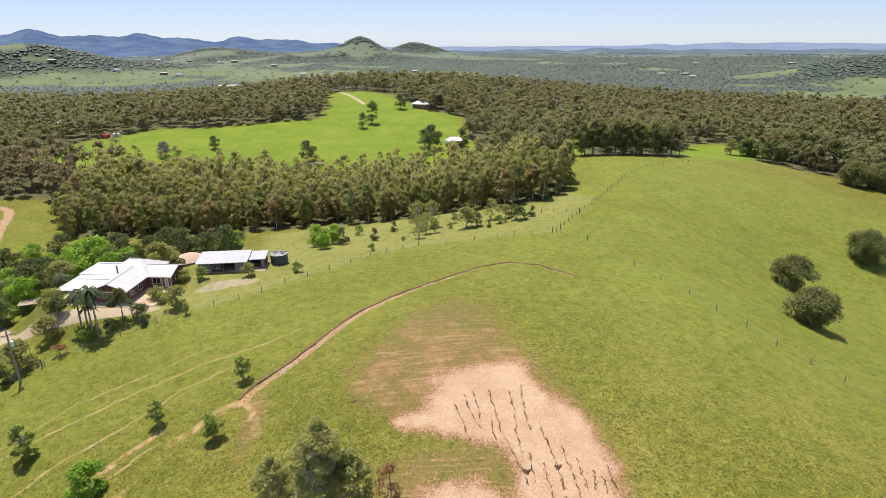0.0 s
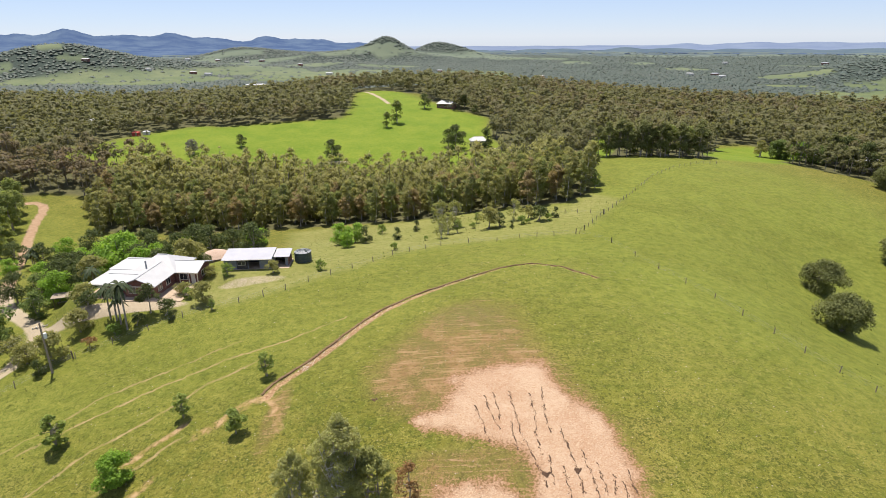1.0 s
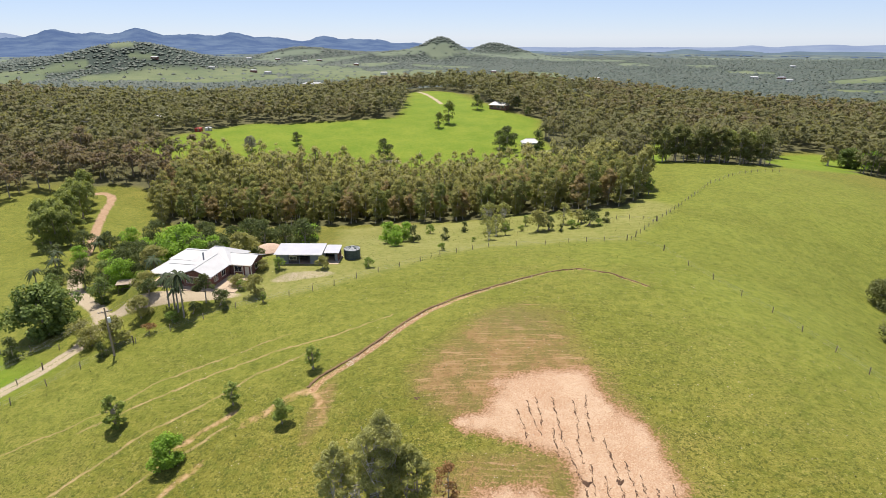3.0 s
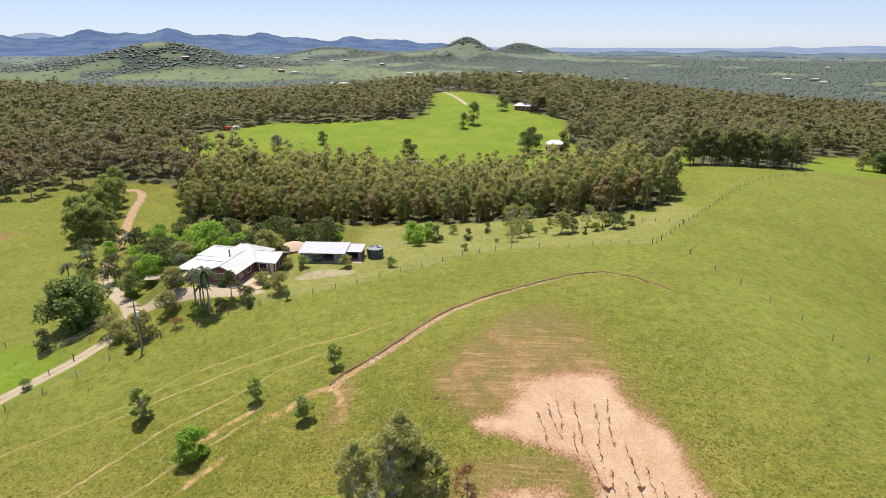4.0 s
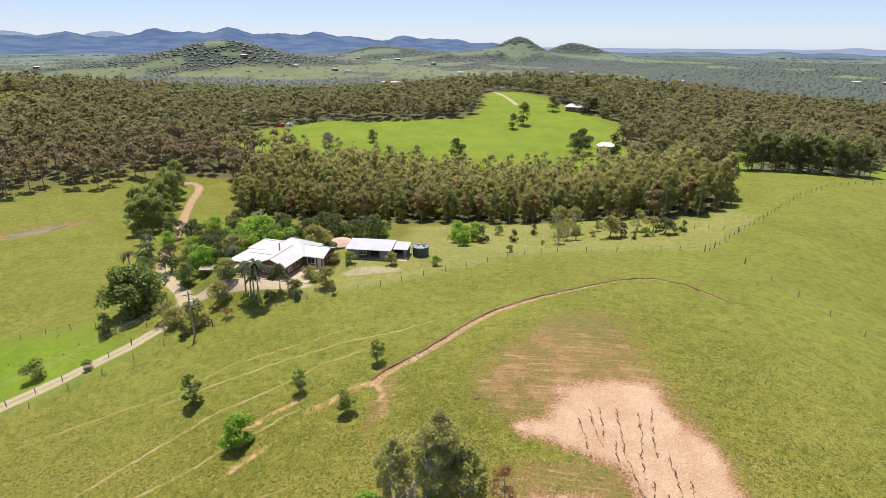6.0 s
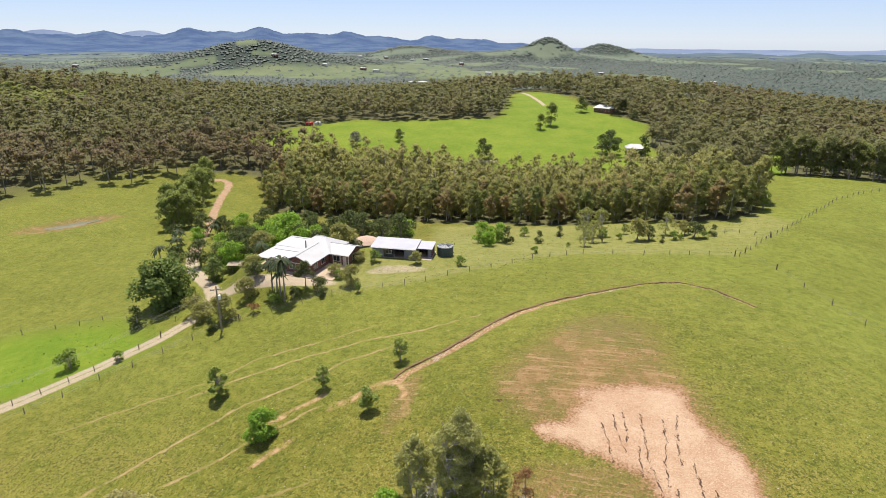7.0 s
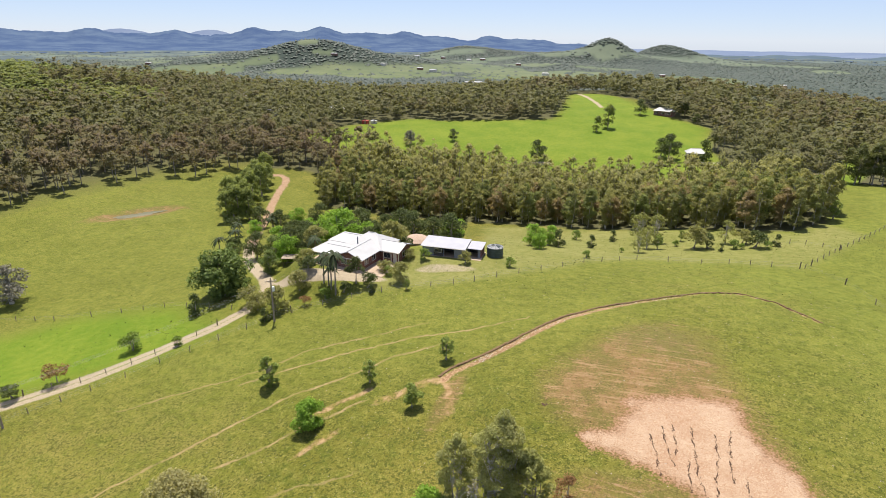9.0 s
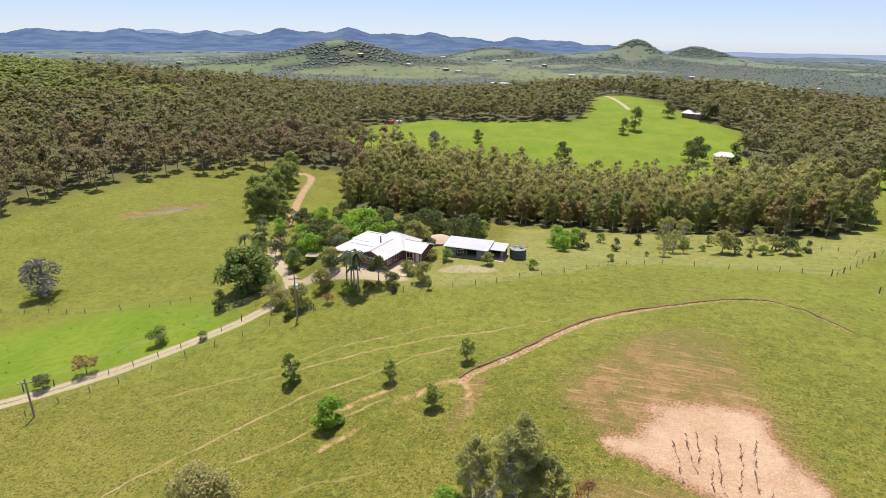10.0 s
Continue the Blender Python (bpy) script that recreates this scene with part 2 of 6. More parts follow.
M_GROUND = ground_material()
M_BARK = worn("gum_bark", (0.20, 0.165, 0.13), (0.40, 0.36, 0.31), 2.0, 0.9, 0, 0.6, 0.03)
M_PALE_BARK = worn("pale_bark", (0.42, 0.38, 0.33), (0.60, 0.56, 0.50), 2.0, 0.85, 0, 0.5, 0.02)
M_GUM = foliage("gum_leaves", (0.235, 0.238, 0.086), (0.385, 0.372, 0.136), (0.345, 0.250, 0.134), 0.54, 2.0, 0.15, 0.25)
M_OLIVE = foliage("olive_leaves", (0.165, 0.205, 0.064), (0.350, 0.395, 0.120), (0.280, 0.265, 0.110), 0.52, 2.4, 0.3, 0.4)
M_NEARGUM = foliage("pale_gum_leaves", (0.300, 0.310, 0.125), (0.520, 0.520, 0.215), (0.440, 0.400, 0.190), 0.58, 3.0, 0.3, 0.5)
M_GREEN = foliage("green_leaves", (0.145, 0.220, 0.046), (0.310, 0.400, 0.088), (0.225, 0.285, 0.075), 0.52)
M_DARK = foliage("dark_leaves", (0.065, 0.092, 0.030), (0.150, 0.180, 0.058), (0.125, 0.130, 0.050), 0.42)
M_FIG = foliage("fig_leaves", (0.125, 0.142, 0.050), (0.235, 0.250, 0.090), (0.190, 0.185, 0.076), 0.44, 2.6, 0.35, 0.35)
M_BRIGHT = foliage("bright_leaves", (0.185, 0.325, 0.044), (0.360, 0.530, 0.080), (0.340, 0.420, 0.085), 0.52)
M_LEAFY = foliage("leafy_green_leaves", (0.105, 0.155, 0.040), (0.225, 0.290, 0.074), (0.170, 0.205, 0.060), 0.36)
M_FRESH = foliage("fresh_green_leaves", (0.175, 0.235, 0.056), (0.360, 0.430, 0.110), (0.285, 0.320, 0.095), 0.5, 2.6, 0.4, 0.4)
M_BROWN = foliage("brown_leaves", (0.240, 0.135, 0.062), (0.380, 0.230, 0.105), (0.210, 0.180, 0.065), 0.45)
M_FEATHER = foliage("pale_yellow_leaves", (0.250, 0.270, 0.085), (0.420, 0.420, 0.150), (0.360, 0.340, 0.140), 0.5, 2.6, 0.3, 0.4)
M_GREY = foliage("grey_leaves", (0.150, 0.140, 0.115), (0.300, 0.285, 0.245), (0.200, 0.160, 0.140), 0.3)
M_FAR = foliage("woodland_leaves", (0.162, 0.166, 0.073), (0.226, 0.224, 0.098), (0.218, 0.160, 0.102), 0.52, 0.9, 0.12, 0.2)
# distance haze is put into the leaf colours of these two woods
M_MIDWAY = foliage("haze_greyed_leaves", (0.084, 0.108, 0.072), (0.116, 0.138, 0.088), (0.120, 0.112, 0.084), 0.15, 0.35, 0.1, 0.3)
M_HAZY = foliage("haze_blued_leaves", (0.058, 0.080, 0.068), (0.084, 0.106, 0.085), (0.082, 0.094, 0.080), 0.08, 0.15, 0.08, 0.35)


def roofing(name, a, b, rough=0.45):
    """Ribbed painted sheet metal, a little streaked."""
    n = Nodes(name)
    where = n.own()
    w = n.add("ShaderNodeTexWave", Scale=2.6, Distortion=0.0)
    n.link(where, w.inputs["Vector"])
    n.bump(w.outputs["Fac"], 0.35, 0.02)
    f = n.math("ADD", n.math("MULTIPLY", n.noise(where, 0.5), 0.6), n.math("MULTIPLY", n.noise(where, 5.0), 0.4))
    return n.finish(n.mix(n.ramp(f, 0.35, 0.68), a, b), rough, 0.0, 0.4)


def brickwork(name, a, b, mortar):
    n = Nodes(name)
    t = n.add("ShaderNodeTexBrick", Scale=1.0, Mortar_Size=0.008, Brick_Width=0.24, Row_Height=0.085)
    t.inputs["Color1"].default_value, t.inputs["Color2"].default_value, t.inputs["Mortar"].default_value = (*a, 1), (*b, 1), (*mortar, 1)
    m = n.add("ShaderNodeMapping")
    m.inputs["Rotation"].default_value = (radians(90), 0, 0)
    n.link(n.own(), m.inputs["Vector"])
    n.link(m.outputs["Vector"], t.inputs["Vector"])
    return n.finish(n.mix(n.ramp(n.noise(n.own(), 1.2), 0.3, 0.7, 0, 0.3), t.outputs["Color"], a), 0.9)


M_ROOF = roofing("white_roof_sheet", (0.47, 0.47, 0.475), (0.40, 0.40, 0.405))
M_SHED_ROOF = roofing("pale_zinc_roof", (0.42, 0.42, 0.455), (0.35, 0.35, 0.385))
M_BRICK = brickwork("red_brown_brick", (0.21, 0.085, 0.060), (0.15, 0.060, 0.045), (0.26, 0.22, 0.19))
M_TRIM = worn("cream_paint", (0.70, 0.66, 0.57), (0.60, 0.56, 0.48), 2, 0.6)
M_SHED = worn("blue_grey_cladding", (0.16, 0.175, 0.20), (0.21, 0.225, 0.25), 1.5, 0.6)
# near-black boards added to stand for the shade in the shed's open bays
M_BAY_SHADE = worn("bay_shade_boards", (0.055, 0.050, 0.046), (0.085, 0.078, 0.070), 2, 0.9)
M_CONCRETE = worn("sandy_concrete", (0.34, 0.26, 0.185), (0.42, 0.335, 0.25), 1.5, 0.9)
M_TANK = worn("dark_green_tank_steel", (0.040, 0.060, 0.055), (0.075, 0.095, 0.088), 2, 0.5)
M_TANKTOP = worn("pale_tank_lid", (0.20, 0.21, 0.22), (0.30, 0.31, 0.32), 2, 0.5)
M_WOOD = worn("weathered_grey_timber", (0.22, 0.175, 0.13), (0.36, 0.30, 0.24), 6, 0.9, 0, 0.5, 0.02)
M_DARKWOOD = worn("dark_old_timber", (0.11, 0.085, 0.065), (0.19, 0.15, 0.115), 6, 0.9, 0, 0.5, 0.02)
M_WIRE = worn("dull_steel_wire", (0.25, 0.25, 0.25), (0.35, 0.35, 0.35), 5, 0.5, 0.8)
M_THATCH = worn("faded_reddish_thatch", (0.36, 0.25, 0.19), (0.50, 0.38, 0.30), 4, 0.95, 0, 0.6, 0.05)
# dark dug soil; on rills and clods its tone stands for crack shade
M_SOIL_SHADE = worn("dark_soil_and_rill_shade", (0.050, 0.030, 0.020), (0.115, 0.066, 0.040), 3, 0.95, 0, 0.5, 0.03)
M_REDSOIL = worn("raw_red_earth", (0.105, 0.066, 0.034), (0.19, 0.125, 0.066), 2.5, 0.95, 0, 0.6, 0.05)
M_STONE = worn("pale_stone", (0.30, 0.26, 0.21), (0.42, 0.37, 0.31), 4, 0.9)
M_PALESTONE = worn("bleached_stone", (0.44, 0.38, 0.30), (0.60, 0.54, 0.46), 4, 0.9)
M_WATER = worn("muddy_pond_water", (0.10, 0.105, 0.055), (0.20, 0.19, 0.135), 0.25, 0.6, 0, 0.2, 0.03, 0.1)
M_WHITE = worn("white_paint", (0.78, 0.78, 0.76), (0.70, 0.70, 0.68), 3, 0.5)
M_REDPAINT = worn("red_painted_metal", (0.42, 0.06, 0.05), (0.33, 0.05, 0.04), 3, 0.5)
M_PALM = foliage("palm_fronds", (0.032, 0.052, 0.022), (0.080, 0.105, 0.045), (0.12, 0.10, 0.05), 0.25)
M_TUFT = foliage("grass_tufts", (0.046, 0.064, 0.014), (0.090, 0.112, 0.026), (0.12, 0.11, 0.04), 0.3)


def pane_material():
    n = Nodes("window_glass")
    return n.finish((0.03, 0.035, 0.04), 0.06, 0.0, 0.8)


# blue haze is painted into a range's colours and given a faint emission
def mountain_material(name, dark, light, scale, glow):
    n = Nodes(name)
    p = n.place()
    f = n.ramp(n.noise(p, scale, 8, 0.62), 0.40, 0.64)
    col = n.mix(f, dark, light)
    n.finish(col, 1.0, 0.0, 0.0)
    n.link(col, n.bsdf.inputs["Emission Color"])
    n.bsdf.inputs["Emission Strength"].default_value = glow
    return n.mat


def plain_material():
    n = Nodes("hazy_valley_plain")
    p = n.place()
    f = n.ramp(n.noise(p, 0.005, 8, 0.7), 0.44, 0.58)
    # blue-green of the hazy distance, painted into the plain itself
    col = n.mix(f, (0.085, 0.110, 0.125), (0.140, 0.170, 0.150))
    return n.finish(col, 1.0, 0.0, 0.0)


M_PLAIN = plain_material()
M_PANE = pane_material()
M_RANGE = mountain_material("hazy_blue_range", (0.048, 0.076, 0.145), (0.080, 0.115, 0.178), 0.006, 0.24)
M_PALERANGE = mountain_material("haze_paled_range", (0.118, 0.152, 0.228), (0.142, 0.178, 0.248), 0.004, 0.25)
M_LOWRANGE = mountain_material("haze_tinted_low_range", (0.068, 0.098, 0.130), (0.100, 0.132, 0.150), 0.009, 0.15)
# ---------------------------------------------------------------- the lie of the land
# hills and hollows: x, y, half-width across, half-width along, turn in degrees, height
HILLS = (
    (25, 72, 62, 75, 0, 20), (-66, 112, 42, 34, 0, 8.5), (80, 212, 62, 60, 0, 20), (112, 122, 34, 48, 0, -13),
    (-40, 225, 120, 48, 0, -7), (-45, 540, 125, 140, 0, 21.5), (-420, 490, 110, 90, 0, 5), (-570, 230, 170, 170, 0, 46), (-220, 330, 110, 90, 0, 7), (-60, 400, 80, 70, 0, 2.5), (-215, 150, 70, 70, 0, 2.5), (170, 330, 120, 70, 0, 4),
    (430, 560, 300, 220, 0, 6), (-700, 1700, 700, 250, 0, 8),
    (-1195, 1745, 330, 110, 35, 54), (-1180, 1729, 110, 90, 35, 36), (-1560, 1980, 160, 90, 45, 22), (-880, 2690, 230, 110, 18, 36), (-1029, 2711, 110, 90, 20, 26), (-640, 2540, 120, 80, 14, 16),
    (-385, 2665, 165, 100, 8, 46), (-349, 2677, 58, 66, 0, 48), (-154, 2946, 85, 90, 0, 56), (-20, 2905, 100, 80, 0, 28), (-1700, 1900, 150, 130, 45, 20),
    (-480, 2250, 110, 70, 0, 14), (1110, 1540, 150, 120, -36, 60), (1500, 2500, 260, 120, 0, 12), (600, 2200, 260, 90, 0, 10), (250, 2600, 500, 150, 0, 14),
)


# levelled ground under the buildings: x, y, half-sizes, level
PADS = ((-64.5, 109, 14, 11, 1.7), (-45, 118, 10, 7, 2.8), (-177.5, 143, 15, 12, -10.4))


def dip(r):
    """How far the wide valley lies below the home hills, r metres from the camera; shaped to fit its view."""
    k = np.clip((np.asarray(r, float) - 560) / 560, 0, 1)
    return 56 * k * k * (3 - 2 * k) * np.clip((4500 - r) / 3300, 0, 1)


def height(x, y):
    x, y = np.asarray(x, float), np.asarray(y, float)
    z = -16 - dip(np.hypot(x, y))
    for hx, hy, sx, sy, turn, h in HILLS:
        c, s = math.cos(radians(turn)), math.sin(radians(turn))
        u, v = (x - hx) * c + (y - hy) * s, (y - hy) * c - (x - hx) * s
        z = z + h * np.exp(-0.5 * ((u / sx) ** 2 + (v / sy) ** 2))
    z = z + 0.35 * np.sin(x / 13 + 1.1 * np.sin(y / 19)) * np.sin(y / 15 + 0.7)
    for px, py, rx, ry, level in PADS:
        k = np.clip(1.6 - np.hypot((x - px) / rx, (y - py) / ry), 0, 0.6) / 0.6
        z = z + (level - z) * k * k * (3 - 2 * k)
    return z


# ---- mesh ----
def line_distance(x, y, pts):
    """How far each place lies from a line through the given places."""
    best = np.full(x.shape, 1e9)
    for (ax, ay), (bx, by) in zip(pts[:-1], pts[1:]):
        dx, dy = bx - ax, by - ay
        k = np.clip(((x - ax) * dx + (y - ay) * dy) / (dx * dx + dy * dy), 0, 1)
        best = np.minimum(best, np.hypot(x - ax - k * dx, y - ay - k * dy))
    return best


def beside(x, y, pts, most=4.0):
    """How far to the left (+) or right (-) of a line each place lies, and 1 along the line, falling to 0 past its ends."""
    best, side, end = np.full(x.shape, 1e9), np.zeros(x.shape), np.ones(x.shape)
    last = len(pts) - 2
    for i, ((ax, ay), (bx, by)) in enumerate(zip(pts[:-1], pts[1:])):
        dx, dy = bx - ax, by - ay
        long = math.hypot(dx, dy)
        k = ((x - ax) * dx + (y - ay) * dy) / long ** 2
        c = np.clip(k, 0, 1)
        d = np.hypot(x - ax - c * dx, y - ay - c * dy)
        sign = np.where(dx * (y - ay) - dy * (x - ax) > 0, 1.0, -1.0)
        past = np.maximum(-k if i == 0 else 0 * k, (k - 1) if i == last else 0 * k) * long
        win = d < best
        best, side, end = np.where(win, d, best), np.where(win, sign, side), np.where(win, np.clip(1 - past / 1.5, 0, 1), end)
    return np.clip(best, 0, most) * side, end * (best < 3.5)


def inside(x, y, pts):
    """How deep each place lies inside a closed outline; negative outside it."""
    closed, odd = list(pts) + [pts[0]], np.zeros(x.shape, bool)
    for (ax, ay), (bx, by) in zip(closed[:-1], closed[1:]):
        if ay != by:
            odd ^= ((ay > y) != (by > y)) & (x < (bx - ax) * (y - ay) / (by - ay) + ax)
    d = line_distance(x, y, closed)
    return np.where(odd, d, -d)


def near(x, y, cx, cy, rx, ry, turn=0.0, soft=0.25):
    """1 inside an ellipse, falling to 0 over its soft rim."""
    c, s = math.cos(radians(turn)), math.sin(radians(turn))
    u, v = (x - cx) * c + (y - cy) * s, (y - cy) * c - (x - cx) * s
    return np.clip((1 + soft - np.hypot(u / rx, v / ry)) / soft, 0, 1)


EROSION = ((-28.6, 70.6), (-27.7, 72.8), (-24.6, 76.4), (-20.6, 82.4), (-17.8, 87.4), (-14.6, 92.6), (-9.0, 98.6), (-2.7, 104), (1.8, 107.2), (7.8, 111.6), (13.9, 113.4), (19.5, 111.2), (22.9, 107.8), (26.2, 104.6))
ROAD = ((-150, 8), (-128, 27), (-112, 41), (-102.5, 51.2), (-94.7, 60.4), (-88.3, 69.8), (-82.6, 79.0), (-80.0, 86.0), (-80.9, 91.9), (-82.9, 96.7), (-87.4, 101.5), (-94.8, 107.2), (-103.7, 114.7), (-112.7, 125.2), (-125.4, 143.9), (-135.7, 160.9), (-147.4, 179.3), (-158.3, 198.5), (-164.7, 212.0), (-169.5, 217.5), (-180, 216))
DRIVE = ((-83.5, 97.5), (-77.8, 97.8), (-71.5, 97.6), (-66.0, 99.6), (-60.1, 103.2))
PATCH = ((-7.1, 62.7), (-3.8, 64.9), (-1.8, 68.3), (-2.2, 71.2), (1.2, 73.5), (5.4, 74.3), (11.2, 74.6), (12.9, 71.3), (13.7, 67.7), (16.7, 64.6), (19.1, 60.9), (19.4, 57.0), (20.0, 53.8), (20.0, 42), (7.2, 42), (7.7, 53.9), (6.4, 57.3), (2.3, 58.1), (-1.8, 60.0), (-6.2, 61.4))
LOW_PATCH = ((-3.4, 52.6), (0.9, 53.6), (4.1, 53.5), (5.8, 52.4), (7.6, 49), (7.6, 42), (-4.4, 42))
RED_PATCH = ((-13.6, 68.7), (-14.7, 73.5), (-12.8, 78.5), (-9.4, 87.1), (-4.7, 95), (2.9, 98.5), (10, 96), (11.5, 84.4), (12.5, 77), (15.5, 69.8), (18.6, 64), (21.2, 57.7), (21.6, 44), (-8, 44), (-9, 54), (-4, 60), (-9, 63))
MOWN = ((-57, 96), (-43.5, 99.8), (-35.8, 104.8), (-28.5, 112.6), (-20.7, 121), (-16.9, 126.2), (-6, 133.4), (13.5, 136.6), (27.5, 138.2), (37, 154.4), (48, 174), (40, 184), (31, 172), (9, 178), (-16, 187), (-42, 195), (-62, 190), (-45, 140), (-55, 112))
BURN = ((-7, 90), (0, 96), (8, 92), (6, 84), (-4, 84))
GREEN = ((-114, 44), (-99.7, 56.9), (-88.6, 67), (-81.3, 79), (-99.5, 86), (-121, 78.7), (-130, 68), (-150, 50), (-140, 20))
POND = (-177.5, 143)
PADDOCK = ((-207, 291), (-197, 309), (-189, 326), (-164, 356), (-152, 354), (-116, 364), (-79, 378), (-81, 415), (-90, 480), (-92, 504), (-76, 512), (-55, 492), (-34, 452), (-15, 418), (14, 386), (13, 330), (22, 300), (42, 262), (-61, 262), (-135, 270), (-192, 270))
GULLY = ((-131, 188), (-100, 193), (-75, 198), (-42, 196), (-16, 188), (9, 179), (24, 174), (32, 174), (41, 184), (45, 200), (46, 218), (34, 244), (0, 256), (-60, 264), (-125, 272), (-160, 260), (-147, 215))
HOME = ((-300, -200), (-208, 60), (-208, 103), (-211, 130), (-209, 147), (-206, 170), (-198, 193), (-191, 212), (-176, 228), (-160, 228), (-147, 215), (-131, 188), (-75, 205), (40, 205), (47, 246), (60, 251), (101, 249), (124, 266), (143, 264), (155, 254), (165, 248), (172, 228), (200, 205), (260, 120), (260, -200))
CLEARINGS = (          # other pastures free of trees: x, y, half-length, half-width, turn
    (140, 285, 38, 14, 40), (142, 300, 14, 24, -20), (95, 330, 10, 9, 20), (232, 318, 26, 16, 20), (170, 420, 14, 9, 10), (49, 516, 13, 44, -5), (-270, 600, 26, 10, 0), (66, 290, 6, 40, -12), (-43, 465, 10, 17, 5),
    (-1031, 1536, 160, 66, 34), (-803, 1578, 165, 100, 27), (-1108, 1669, 36, 14, 34), (-284, 2227, 118, 60, 7), (14, 1884, 110, 140, 0), (854, 1611, 86, 58, -28), (985, 1369, 70, 34, -36), (750, 1442, 60, 27, -27),
    (636, 2256, 56, 110, -16), (718, 2012, 66, 50, -20), (323, 2525, 93, 50, -7), (-1004, 2583, 133, 50, 21), (-807, 2476, 109, 48, 18), (-577, 2244, 111, 110, 14), (-524, 2559, 93, 37, 12), (-336, 2566, 60, 40, 7),
    (-1700, 1560, 80, 180, 48), (-1400, 1395, 128, 40, 45), (-1190, 1215, 110, 70, 44), (-1686, 1265, 20, 120, 53), (-2000, 1800, 160, 170, 48), (-1850, 1920, 70, 220, 44), (-1265, 1536, 65, 40, 39), (-1190, 1700, 34, 30, 34), (414, 2330, 60, 110, -10),
    (-1560, 940, 120, 60, 58), (-2500, 1500, 200, 160, 58), (1300, 1900, 160, 50, -35), (1180, 2100, 120, 40, -30), (100, 2750, 220, 40, 0), (1500, 1500, 160, 60, -45),
    (-600, 285, 30, 26, 60),
)
# hillsides that stay wooded
COPSES = ((-1195, 1745, 420, 150, 35), (-154, 2946, 160, 150, 0), (-349, 2690, 120, 60, 8), (1110, 1540, 260, 200, -36), (-450, 2780, 160, 90, 0))
LUSH = ((140, 285, 44, 20, 40), (300, 330, 60, 24, 25), (66, 290, 8, 40, -12), (120, 420, 20, 16, 0))


def patches(x, y, size, seed):
    """Smooth chance values from 0 to 1 over the land, in patches of about that size."""
    table = np.random.default_rng(seed).uniform(0, 1, (64, 64))
    u, v = np.asarray(x, float) / size + 500, np.asarray(y, float) / size + 500
    i, j = np.floor(u).astype(int), np.floor(v).astype(int)
    a, b = u - i, v - j
    a, b = a * a * (3 - 2 * a), b * b * (3 - 2 * b)
    q = lambda m, k: table[(i + m) % 64, (j + k) % 64]
    return q(0, 0) * (1 - a) * (1 - b) + q(1, 0) * a * (1 - b) + q(0, 1) * (1 - a) * b + q(1, 1) * a * b


def woods(x, y):
    """1 where trees stand close, 0 in the pastures."""
    x, y = np.asarray(x, float), np.asarray(y, float)
    d = np.ones(np.shape(x))
    for outline in (PADDOCK, HOME):
        d = np.minimum(d, np.clip(-inside(x, y, outline) / 3, 0, 1))
    for cx, cy, rx, ry, turn in CLEARINGS:
        lone = 0.06 if math.hypot(cx, cy) > 1000 else 0.0        # far pastures keep some single trees
        d = np.minimum(d, np.maximum(lone, 1 - near(x, y, cx, cy, rx, ry, turn, 0.12)))
    r = np.hypot(x, y)
    patchy = 0.5 * patches(x, y, 460, 1) + 0.32 * patches(x, y, 170, 2) + 0.18 * patches(x, y, 70, 3)
    open_far = np.clip((patchy - np.interp(r, (600, 1500, 3000), (0.62, 0.50, 0.48))) / 0.06, 0, 1) * np.clip((r - 620) / 200, 0, 1)
    for cx, cy, rx, ry, turn in COPSES:
        open_far = open_far * (1 - near(x, y, cx, cy, rx, ry, turn, 0.3))
    return np.minimum(d, 1 - 0.93 * open_far)


